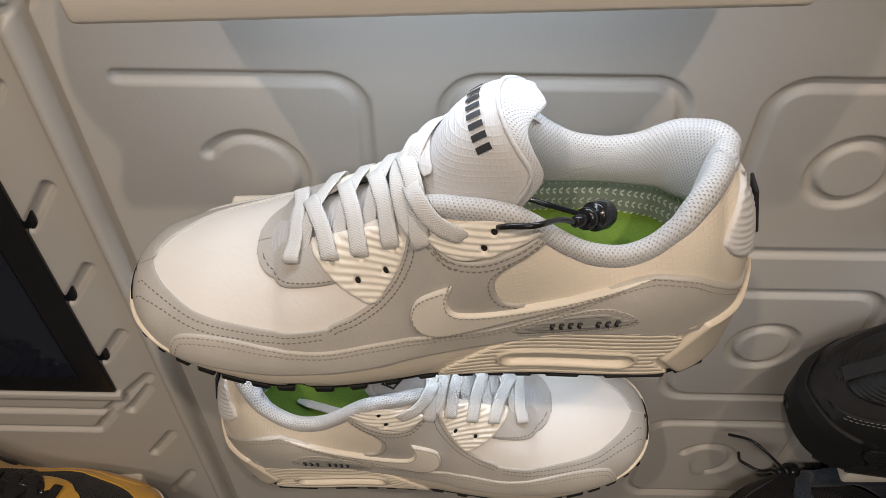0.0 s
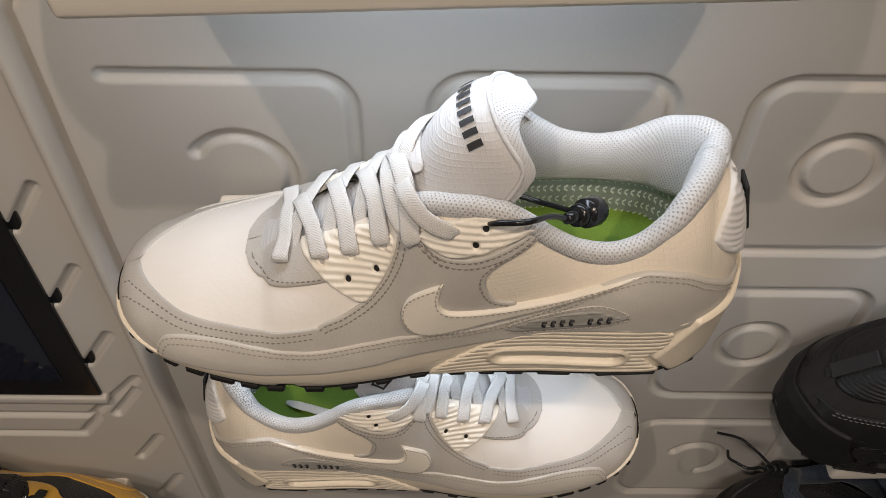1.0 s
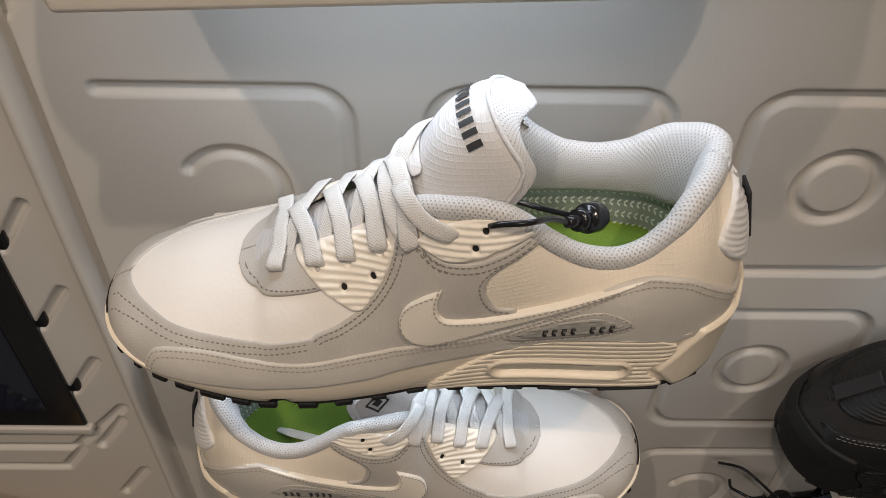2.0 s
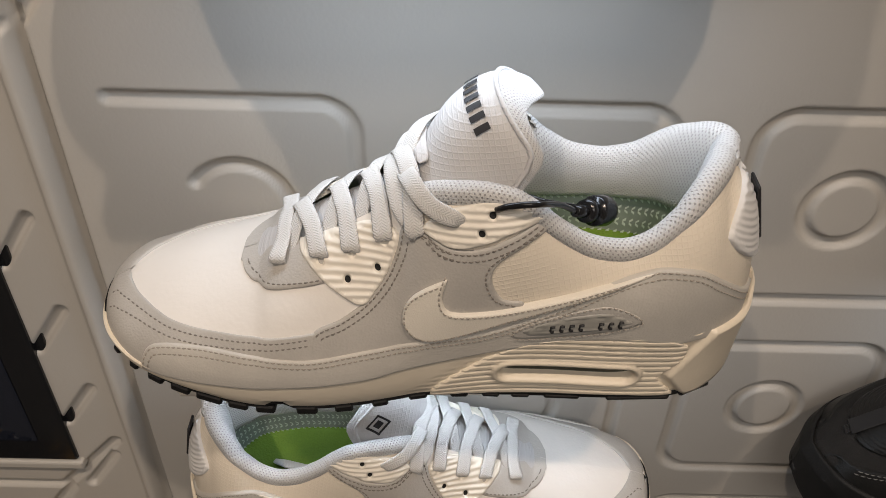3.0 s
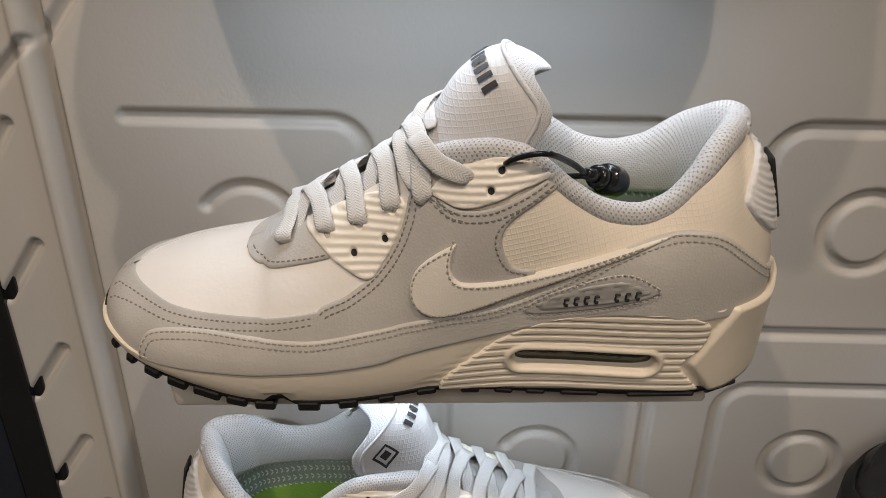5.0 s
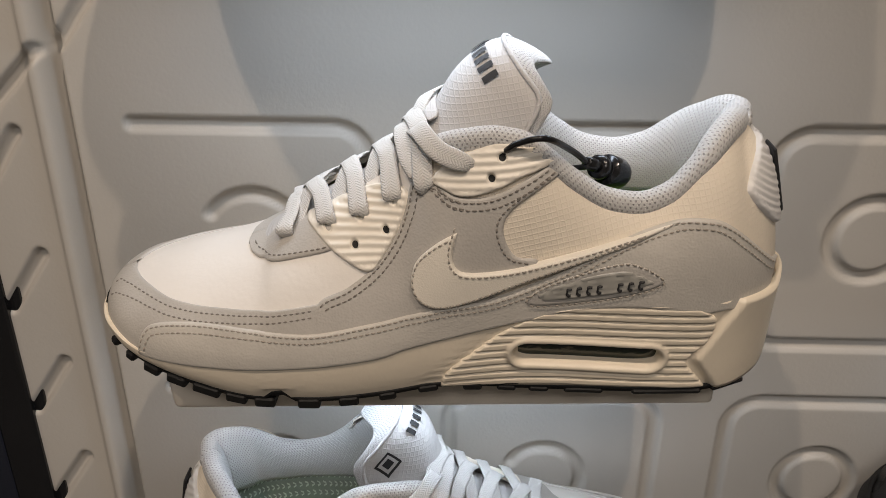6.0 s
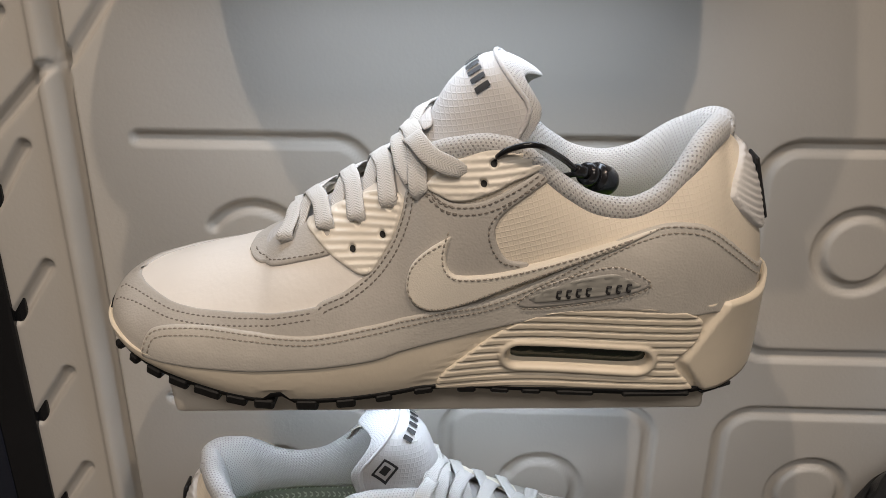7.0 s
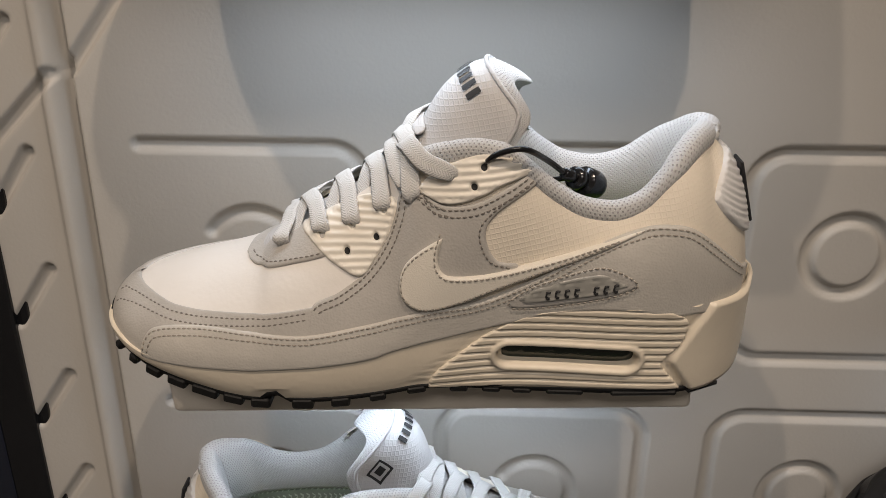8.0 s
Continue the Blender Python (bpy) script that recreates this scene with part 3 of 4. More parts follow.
def on_tongue(a, b, lift=0.0):
    """A point of the tongue: a along it, b across it from -1 to 1, lifted off its face."""
    def at(a, b):
        a = a - .16 * float(smooth(.72, 1.0, abs(b))) ** 2 * float(smooth(.35, 1.0, a))
        k = np.abs(b) ** 2.1
        return np.array([tongue_x(a) + tongue_back(a) * k, tongue_w(a) * math.sin(b * 1.25) / math.sin(1.25) + .006 * float(smooth(.5, .9, a)), tongue_z(a) - tongue_drop(a) * k])
    p = at(a, b)
    n = np.cross(at(min(a + .01, 1), b) - at(a - .01, b), at(a, b + .01) - at(a, b - .01))
    n /= np.linalg.norm(n) + 1e-9
    return p + n * (lift if n[2] > 0 or n[0] < 0 else -lift)


def window_gap(x, z):
    """Signed distance from the long round-ended window in the heel's side."""
    ax, az, bx, bz, r = .0395, .0290, .0945, .0250, .0052
    t = np.clip(((x - ax) * (bx - ax) + (z - az) * (bz - az)) / ((bx - ax) ** 2 + (bz - az) ** 2), 0, 1)
    return np.hypot(x - ax - t * (bx - ax), z - az - t * (bz - az)) - r


def pod_relief(x, z):
    """Long grooves in the heel pod, a raised rim, and the opening of the window."""
    g = window_gap(x, z)
    bend = z + .055 * (x - .07) + .35 * np.maximum(.045 - x, 0) ** 1.5
    groove = -.0012 * smooth(.35, .95, np.cos(bend * 2 * math.pi / .0042)) * smooth(.0035, .0050, g)
    rim = .0012 * smooth(.0005, .0015, g) * (1 - smooth(.0028, .0042, g))
    return groove + rim - .0075 * (1 - smooth(-.0012, .0006, g))


def rib_relief(a, b, pitch, depth):
    def relief(x, z):
        return depth * (smooth(-.5, .5, np.cos((a * x + b * z) * 2 * math.pi / pitch)) - .5)
    return relief


def with_holes(relief, holes, r=.0017):
    def both(x, z):
        out = relief(x, z)
        for hx, hz in holes:
            out = out - .0022 * (1 - smooth(r * .6, r * 1.25, np.hypot(x - hx, z - hz)))
        return out
    return both


def disc(name, x, z, r, mat, shoe, lift, surface=upper_half):
    q = np.linspace(0, 2 * math.pi, 14, endpoint=False)
    p = [on_side(surface, x, z, lift - .0004)] + [on_side(surface, x + r * math.cos(a), z + r * math.sin(a), lift) for a in q]
    return mesh_object(name, p, [(0, 1 + i, 1 + (i + 1) % 14) for i in range(14)], mat, shoe)


def ribbon(name, path, width, thick, mat, shoe):
    """A flat lace along a path, its face turned away from the shoe's inside."""
    p = spline(path, 40)
    t = np.gradient(p, axis=0)
    t /= np.linalg.norm(t, axis=1)[:, None]
    rows = []
    for i in range(len(p)):
        k = min(abs(p[i][1]) / .030, 1.0) ** 1.6
        n = np.array([-.45 * (1 - k) - .08 * k, math.copysign(1.0, p[i][1]) * k, .9 * (1 - k) + .38 * k])
        n -= t[i] * (n @ t[i])
        n /= np.linalg.norm(n)
        w = np.cross(t[i], n)
        e = min(1.0, .55 + 5 * min(i, len(p) - 1 - i) / len(p))
        hw, ht = width / 2 * e, thick / 2
        prof = [(-1, 0), (-.86, .8), (-.4, 1), (0, .92), (.4, 1), (.86, .8), (1, 0), (.86, -.8), (0, -1), (-.86, -.8)]
        rows.append([p[i] + w * hw * a + n * ht * b for a, b in prof])
    return loft(name, rows, mat, shoe, wrap=True, caps=True, weld=False, woven=True)


def sole_parts(shoe, rubber, lug_mat, pod=True, window=None):
    """Midsole, heel pods, window, outsole and lugs."""
    xs = np.unique(np.concatenate([stations(-.167, .164, 110), np.linspace(.105, .155, 40)]))
    rows = []
    for x in xs:
        lo, hi = float(sole_low(x)), float(feather(x)) + .002
        hs = np.linspace(0, 1, 26)
        z = lo + (hi - lo) * hs
        w = sole_half(np.full(26, x), z)
        notch = .0042 * (1 - smooth(.0015, .0055, abs(x + .0745))) * (1 - smooth(.1, .4, hs))
        lift = np.where(hs < .3, notch, 0)
        scoop = np.zeros(26)
        if pod:
            scoop = -.007 * (smooth(.030, .042, x) * (1 - smooth(.094, .106, x))) * (smooth(.014, .021, z) * (1 - smooth(.033, .040, z)))
        # the slanted crease where the forefoot wedge meets the heel, and the crossed creases at the back
        crease = -.0012 * (1 - smooth(.0, .002, np.abs((x + .004) * .0 + (z - .0125) - .9 * (x + .006)))) * (z > .012) * (x < .034)
        back = (.0027 * smooth(-.001, .004, x - .1135 - .62 * np.abs(z - .0237)) - .0010 * (1 - smooth(0, .004, np.abs(x - .1128 - .62 * np.abs(z - .0237))))) * (1 - smooth(.150, .162, x)) * (x > .108)
        left = np.stack([np.full(26, x), -np.maximum(w + scoop + crease + back, 0), z + lift], axis=1)
        right = np.stack([np.full(26, x), w, z + lift], axis=1)[::-1]
        floor_z = min(hi, .0365)
        wi = max(float(w[-1]) - .005, 0)
        cup = np.array([(x, -wi, hi), (x, -max(wi - .001, 0), floor_z), (x, max(wi - .001, 0), floor_z), (x, wi, hi)])
        rows.append(np.vstack([left, cup, right]))
    loft("midsole", rows, rubber, shoe, "moulded rubber midsole", wrap=True)
    if pod:
        for side in (-1, 1):
            hs = np.concatenate([[0, 0, .012], np.linspace(.03, .97, 84), [.988, 1, 1]])
            cols = np.concatenate([[0, 0, .006], np.linspace(.015, .985, 120), [.994, 1, 1]])
            lift_h = np.ones(len(hs))
            lift_h[[0, -1]], lift_h[[1, -2]] = -.6, .3
            lift_c = np.ones(len(cols))
            lift_c[[0, -1]], lift_c[[1, -2]] = -.6, .3
            rows = []
            for h, lh in zip(hs, lift_h):
                z = .0082 + (.0546 - .0082) * h
                x = pod_left(z) + (pod_right(z) - pod_left(z)) * cols
                zz = z + .035 * (.06 - x) * (1 - h)
                ride = np.minimum(lh, lift_c)
                rows.append(on_side(sole_half, x, zz, .0014 * ride + np.where(ride > .9, pod_relief(x, zz), 0), side))
            ob = loft("heel_pod", rows, rubber, shoe, weld=False)
            if np.mean([f.normal.y for f in ob.data.polygons]) * side < 0:
                ob.data.flip_normals()
        q = np.linspace(0, 2 * math.pi, 40, endpoint=False)
        win = [(.067 + .034 * math.copysign(abs(math.cos(a)) ** .5, math.cos(a)), .027 - .0025 * math.cos(a) + .0062 * math.sin(a)) for a in q]
        for side in (-1, 1):
            panel("air_window", win, window[0], shoe, window[1], sole_half, .0008, .003, .001, side, None, -.0045)
    rows = []
    for x in stations(-.1672, .1645, 90):
        lo = float(sole_low(x)) + .0042 * float(1 - smooth(.0015, .0055, abs(x + .0745)))
        w = float(plan(x)) - .0036 * float(smooth(0, .02, plan(x)))
        lip = .004 * float(smooth(.148, .163, x))
        rows.append([(x, -w - .0006, lo + .0012 + lip), (x, -w - .0004, lo - .0016), (x, w + .0004, lo - .0016), (x, w + .0006, lo + .0012 + lip)])
    loft("outsole", rows, lug_mat, shoe, "thin black rubber outsole", wrap=True)
    # the rubber lip over the tip of the toe
    rows = []
    for y in np.linspace(-.026, .026, 21):
        x = float(np.interp(abs(y), [0, .011, .0215, .0325], [-.1668, -.1660, -.1633, -.1568]))
        rows.append([(x + .004, y, .0320), (x - .0004, y, .0322), (x - .0006, y, .0360), (x + .0002, y, .0405 - 6 * y * y), (x + .004, y, .0400 - 6 * y * y)])
    loft("toe_lip", rows, lug_mat, shoe, "black rubber lip at the toe", wrap=True, caps=True, weld=False)
    for side in (-1, 1):
        for x, half, tall in ((-.1535, .0022, .0036), (-.1450, .0026, .0040), (-.1345, .0042, .0044), (-.1225, .0050, .0046), (-.1085, .0066, .0046), (-.0945, .0050, .0044), (-.0815, .0048, .0046), (-.0610, .0052, .0048),
                              (-.0430, .0046, .0042), (-.0250, .0040, .0034), (-.0060, .0046, .0030), (.0150, .0044, .0030), (.0310, .0044, .0024), (.0460, .0046, .0022), (.0670, .0090, .0022), (.1050, .0160, .0020), (.1330, .0090, .0018)):
            lo = float(sole_low(x))
            bm = bmesh.new()
            rounded_box(bm, (-half, -.006, -tall), (half, .006, .001), .0009, 1)
            lug = part("lug", bm, lug_mat, shoe)
            turn = math.atan2(float(plan(x + .003) - plan(x - .003)), .006)
            dip = math.atan2(float(sole_low(x + .004) - sole_low(x - .004)), .008)
            lug.matrix_basis = Matrix.Translation((x, side * (float(plan(x)) - .0085), lo - .0012)) @ Matrix.Rotation(side * turn, 4, "Z") @ Matrix.Rotation(-dip, 4, "Y")


def build_shoe(label, look_of, group=""):
    """A low running shoe, its outer side at -y, toe at -x. look_of: material and label of each kind of piece."""
    shoe = tagged(new("running_shoe"), label, "shoe", group)
    (toe, toe_label), (guard, guard_label), (rear, rear_label), (strip, strip_label), (stripe, stripe_label) = look_of["toe"], look_of["guard"], look_of["rear"], look_of["strip"], look_of["stripe"]
    plate, tab_mat, collar, lace_mat, cloth = look_of["plate"], look_of["tab"], look_of["collar"], look_of["lace"], look_of["tongue"]
    thread, pale_thread = look_of["thread"], look_of["pale_thread"]
    sole_parts(shoe, look_of["sole"], black_rubber, True, look_of["window"])

    def body(name, x0, x1, n, mat, label, tight_a=False, tight_b=False, m=22):
        for side in (-1, 1):
            rows = []
            for x in stations(x0, x1, n, tight_a, tight_b):
                s = np.sin(np.linspace(0, math.pi / 2, m))
                lo = float(feather(x)) - .003
                top = float(collar_line(x, side)) - (.008 * float(smooth(.085, .112, x) * (1 - smooth(.138, .15, x))) if side > 0 else 0.0)
                z = lo + (max(top, lo + .0005) - lo) * s
                out = float(spread(x)) * s ** 3 if side > 0 else 0.0
                rows.append(np.stack([np.full(m, x), side * (upper_half(x, z) + out), z], axis=1))
            ob = loft(name, rows, mat, shoe, label)
            if np.mean([p.normal.y for p in ob.data.polygons]) * side < 0:
                ob.data.flip_normals()

    body("toe_box", TOE, -.0, 80, toe, toe_label, tight_a=True)
    body("rear_quarter", -.002, HEEL, 70, rear, rear_label, tight_b=True)

    # mudguard round the toe
    for side in (-1, 1):
        rows = []
        for x in stations(TOE, -.0505, 60, True, False):
            z0, z1 = float(feather(x)) - .003, min(float(mud_line(x)), float(top_line(x)))
            over = z1 >= float(top_line(x)) - .0002
            s = np.concatenate([np.sin(np.linspace(0, 1.35, 15)), [.99, 1.0, 1.0]])
            lift = np.concatenate([np.full(15, .0013), [.0013] * 3 if over else [.0012, .0007, -.0004]])
            z = z0 + max(z1 - z0, .001) * s
            p = on_side(upper_half, np.full(18, x), z, lift, side)
            p[:, 1] = side * np.maximum(side * p[:, 1], 0)
            rows.append(p)
        loft("mudguard", rows, guard, shoe, guard_label)
    mx = np.linspace(-.158, -.053, 80)
    for drop in (.0022, .0048):
        stitches(np.stack([mx, mud_line(mx) - drop], axis=1), thread, shoe)

    for side in (-1, 1):
        panel("side_overlay", QUARTER, guard, shoe, guard_label.replace("mudguard", "side overlay"), thick=.0013, side=side)
        panel("foxing", FOXING, strip, shoe, strip_label, thick=.0024, side=side, relief=lambda x, z: -.0024 * smooth(.149, .157, x) * (1 - smooth(.052, .062, z)) - .0012 * smooth(.146, .156, x))
        rows = []
        for x in stations(-.0911, -.044, 56, True, False):
            z0, z1 = min(float(tip_line(x)), float(top_line(x)) - .0004), float(top_line(x))
            s = np.concatenate([[0, 0, .05, .12], np.sin(np.linspace(.16, math.pi / 2, 14))])
            lift = np.concatenate([[-.0005, .0006, .0011], np.full(15, .0013)]) * float(smooth(-.0913, -.0900, x)) - .0003 * (1 - float(smooth(-.0913, -.0905, x)))
            p = on_side(upper_half, np.full(18, x), z0 + (z1 - z0) * s, lift, side)
            p[:, 1] = side * np.maximum(side * p[:, 1], 0)
            rows.append(p)
        loft("eyestay_tip", rows, guard, shoe, guard_label.replace("mudguard", "lace base"))
        panel("lace_plate", STAY, plate, shoe, "ribbed plastic lace plate", thick=.0024, step=.00055, side=side, relief=with_holes(rib_relief(-.08, 1, .0031, .0006), HOLES + EYES[1:4]))
        panel("lace_plate", STAY_HIGH, plate, shoe, "ribbed plastic lace plate", thick=.0024, step=.00055, side=side, relief=with_holes(rib_relief(-.12, 1, .0031, .0006), HIGH_HOLES))
        panel("heel_tab", TAB, tab_mat, shoe, "ribbed plastic heel tab", thick=.0022, step=.0006, side=side, relief=rib_relief(.75, 1, .0026, .0006))
        panel("side_stripe", SWOOSH, stripe, shoe, stripe_label, thick=.0036, side=side)
    panel("side_badge", BADGE, guard, shoe, "oval side badge with dark unreadable lettering", thick=.0030, step=.0018)
    inner = [(x * .86 + .068 * .14, (z - .0655) * .72 + .0655) for x, z in BADGE]
    panel("badge_face", inner, look_of["badge"], shoe, "", thick=.0033, step=.0012, relief=rib_relief(-.12, 1, .0028, .0006))
    for i in range(8):
        x = .0560 + i * .0043
        if i != 4:
            panel("badge_mark", [(x, .0605 + i * .00045), (x + .0026, .0607 + i * .00045), (x + .0027, .0618 + i * .00045), (x + .0011, .0617 + i * .00045), (x + .0012, .0634 + i * .00045), (x + .0027, .0635 + i * .00045), (x + .0028, .0645 + i * .00045), (x + .0002, .0643 + i * .00045)], ink, shoe, thick=.0042, step=.0012, edge=.0004)
    # black discs set in the lace holes for the shade inside them
    for x, z in HOLES + HIGH_HOLES:
        disc("eyelet", x, z, .0014, black_rubber, shoe, .0012)

    # sewing
    for outline, cut, mat, rows in ((QUARTER, (0.0, .30), thread, (.002, .0046)), (FOXING, (.0, .50), pale_thread, (.0018, .0042)), (SWOOSH, (0, 1), pale_thread, (.0016,)), (BADGE, (0, 1), pale_thread, (.0006,))):
        line = closed_line(outline, .0016)
        t = np.roll(line, -1, axis=0) - np.roll(line, 1, axis=0)
        t /= np.linalg.norm(t, axis=1)[:, None] + 1e-9
        nrm = np.stack([-t[:, 1], t[:, 0]], axis=1)
        if np.mean(inside(line + nrm * .0005, line)) < .5:
            nrm = -nrm
        for d in rows:
            sel = line + nrm * d
            keep = (edge_distance(sel, line) > d * .9) & (np.arange(len(line)) >= cut[0] * len(line)) & (np.arange(len(line)) <= cut[1] * len(line))
            if outline is SWOOSH:
                keep &= sel[:, 0] < .098
            stitches(sel[keep], mat, shoe, {.002: .0015, .0046: .0015, .0018: .0026, .0042: .0026, .0016: .0038 if outline is SWOOSH else .0014, .0006: .0033}[d])
    tx = np.linspace(-.0865, -.0460, 40)
    stitches(np.stack([tx, tip_line(tx) + .0014], axis=1), thread, shoe, .0014)
    under = [(-.0075, .1040), (.0008, .1075), (.0060, .1025), (.0125, .1012), (.0260, .1030), (.0400, .1095), (.0500, .1150)]
    for k in (0, .0028):
        stitches(spline([(x + k * .3, z - k) for x, z in under], 60), thread, shoe, .0015)
    rim = [(.0520, .1128), (.0385, .1042), (.0296, .0955), (.0290, .0868), (.0335, .0783), (.042, .0755)]
    stitches(spline([(x - .0016, z) for x, z in rim], 60), thread, shoe, .0015)

    # padded collar and lining, led round the opening
    ring = []
    for side in (-1, 1):
        xs = np.concatenate([np.linspace(-.004, .116, 40), .116 + (.1345 - .116) * np.sin(np.linspace(0, math.pi / 2, 14))[1:]])
        out = spread(xs) if side > 0 else 0.0
        y = np.maximum(top_half(np.minimum(xs, .1339)) - .002 + out, 0)
        back = .0085 * smooth(.085, .122, xs) * smooth(0, .014, y) if side > 0 else 0.0
        low = .0025 * smooth(.105, .125, xs) * smooth(0, .014, y) if side > 0 else 0.0
        row = np.stack([xs + back, side * y, collar_line(xs, side) - .0008 - low], axis=1)
        ring.append(row if side < 0 else row[::-1][1:])
    path = spline(np.vstack(ring)[::2], 170)
    t = np.gradient(path, axis=0)
    t[:, 2] = 0
    t /= np.linalg.norm(t, axis=1)[:, None]
    outward = np.stack([t[:, 1], -t[:, 0], np.zeros(len(t))], axis=1)
    thick = 1 + .16 * smooth(.09, .13, path[:, 0])

    def wall_rows(profile):
        """Rows round the opening. profile(i): pairs of distance outward and height."""
        return [[path[i] * (1, 1, 0) + outward[i] * o + np.array([0, 0, z]) for o, z in profile(i)] for i in range(len(path))]

    def pad(i):
        z, k = path[i][2], thick[i]
        low = max(.0690, z - .045)
        deep = z - low
        return ([(.0034 * k, z - .0050), (.0048 * k, z - .0030)] + [(.0050 * k * math.cos(q), z + .0050 * k * math.sin(q)) for q in np.linspace(.0, 2.6, 9)]
                + [(-.0052 * k - .0022 * math.sin(math.pi * f) - .0015 * f, z + .0026 - (deep + .0026) * f) for f in np.linspace(.12, .96, 9)] + [(-.0038 * k, low), (.0, low + .002)])
    loft("padded_collar", wall_rows(pad), collar, shoe, "knitted mesh padded collar", caps=True, weld=False, woven=True)
    loft("inner_lining", wall_rows(lambda i: [(-.0034 * thick[i] + .002 * f, .0715 - .033 * f) for f in np.linspace(0, 1, 8)]), look_of["lining"], shoe, "printed waterproof lining", weld=False)
    rows = []
    for x in np.linspace(-.10, .148, 50):
        w = max(float(foot_half(x)) - .003, .001)
        h = .0395
        rows.append([(x, -w, h + .004), (x, -w * .55, h + .0008), (x, 0, h), (x, w * .55, h + .0008), (x, w, h + .004)])
    loft("insole", rows, look_of["insole"], shoe, "foam insole")
    # faint rows of pale print on the lining
    rng = random.Random(4)
    verts, faces = [], []
    for row in range(6):
        for i in range(80, 158, 2):
            z = .0435 + row * .0046
            o = -.0034 * thick[i] + .002 * (.0715 - z) / .033 - .0008
            a, b = path[i] * (1, 1, 0) + outward[i] * o, path[min(i + 1, 169)] * (1, 1, 0) + outward[min(i + 1, 169)] * o
            k = len(verts)
            h = .0007 + rng.random() * .0003
            slant = .0016 if row % 2 else -.0016
            for p, d in ((a, -h), (b, slant - h), (b, slant + h), (a, h)):
                verts.append(p + np.array([0, 0, z + d]))
            faces.append((k, k + 1, k + 2, k + 3))
    mesh_object("lining_print", verts, faces, look_of["print"], shoe, "rows of pale unreadable print")

    # tongue: a cloth face, and a knitted back that rolls over its top
    A, B = np.linspace(0, 1, 44), np.linspace(-1, 1, 41)
    face = np.array([[on_tongue(a, b) for b in B] for a in A])
    back_dir = np.array([.78, 0, -.50])
    rows = []
    for i, a in enumerate(A):
        under = face[i][::-1] + back_dir * (.0012 + .0012 * np.sqrt(np.maximum(1 - B[::-1][:, None] ** 2, 0)))
        rows.append(np.vstack([face[i], under]))
    loft("tongue", rows, cloth, shoe, "ripstop cloth tongue", wrap=True, caps=True, weld=False)
    top = face[-1]
    rise = top - face[-4]
    rise /= np.linalg.norm(rise, axis=1)[:, None]
    puff = (.0016 + .0120 * (1 - np.abs(B) ** 2.4) * (.28 + .72 * smooth(-.55, .35, B)) * (1 - .80 * smooth(.25, .90, B)))[:, None]
    roll = [top + back_dir * .0008 - rise * .0012]
    for q in np.linspace(.15, math.pi, 12):
        roll.append(top + rise * np.minimum(puff, .0042) * math.sin(q) * .8 + back_dir * puff * (1 - math.cos(q)))
    for f in np.linspace(.08, 1, 12):
        i = int(round(43 - 24 * f))
        roll.append(face[i] + back_dir * puff * (2 + .25 * math.sin(math.pi * f)) * (1 - .55 * f * f))
    loft("tongue_padding", [[r[j] for r in roll] for j in range(len(B))], collar, shoe, "knitted mesh padding behind the tongue", wrap=True, caps=True, weld=False, woven=True)
    seam = np.array([on_tongue(a, -.985, .0004) for a in np.linspace(.40, 1, 24)] + [on_tongue(1, b, .0004) for b in np.linspace(-.95, .95, 30)] + [on_tongue(a, .985, .0004) for a in np.linspace(1, .40, 24)])
    loft("tongue_binding", tube(seam, .0011, 8), cloth, shoe, "", wrap=True, caps=True)
    # lace loop on the tongue
    loop = [on_tongue(.66, b, .0020) for b in np.linspace(-.34, .24, 7)]
    ribbon("lace_loop", loop, .0066, .0010, cloth, shoe)

    # laces
    def eye(i, side, lift):
        return on_side(upper_half, EYES[i][0], EYES[i][1], lift, side)

    def crest(x):
        """Height of the tongue's middle under the laces."""
        t = np.interp(x, tongue_x(np.linspace(0, 1, 60)), np.linspace(0, 1, 60))
        return max(float(tongue_z(t)), float(top_line(min(x, -.075))) if x < -.06 else 0.0)

    def strand(i, j, side, lift):
        """A lace that enters eyelet i from above on one side and comes from under the edge by eyelet j on the other."""
        a, b = eye(i, side, .0), eye(j, -side, .0)
        points = [a - np.array([0, side * .0020, .0010]), eye(i, side, .0034) + np.array([0, -side * .0006, .0022])]
        for f in (.22, .40, .60, .80):
            y = a[1] * (1 - f) + b[1] * f
            x = a[0] * (1 - f) + b[0] * f
            w, h = (abs(a[1]), a[2]) if f < .5 else (abs(b[1]), b[2])
            rest = h + (crest(x) + .0040 - h) * (1 - min(abs(y) / w, 1) ** 2.2)
            points.append(np.array([x, y, rest + .0030 + lift - (.0030 if f > .7 and i != j else 0.0)]))
        if i == j:
            points += [eye(j, -side, .0034) + np.array([0, side * .0006, .0022]), b]
        else:
            points.append(eye(j, -side, -.0030) * np.array([1, .90, 1]) + np.array([0, 0, .0035]))
        ribbon("lace", points, .0088, .0014, lace_mat, shoe)
    strand(0, 0, -1, -.0008)
    for i in range(1, 5):
        strand(i, i - 1, 1, 0.0)
        strand(i, i - 1, -1, .0014)
    ribbon("lace", [eye(4, -1, .0034) + np.array([-.004, .004, .004]), np.array([-.0100, -.0240, .1150]), np.array([-.0130, -.012, .1220]), on_tongue(.55, .05, .0050), on_tongue(.56, .5, .0045), eye(5, 1, .003), eye(5, 1, -.001)], .0088, .0014, lace_mat, shoe)
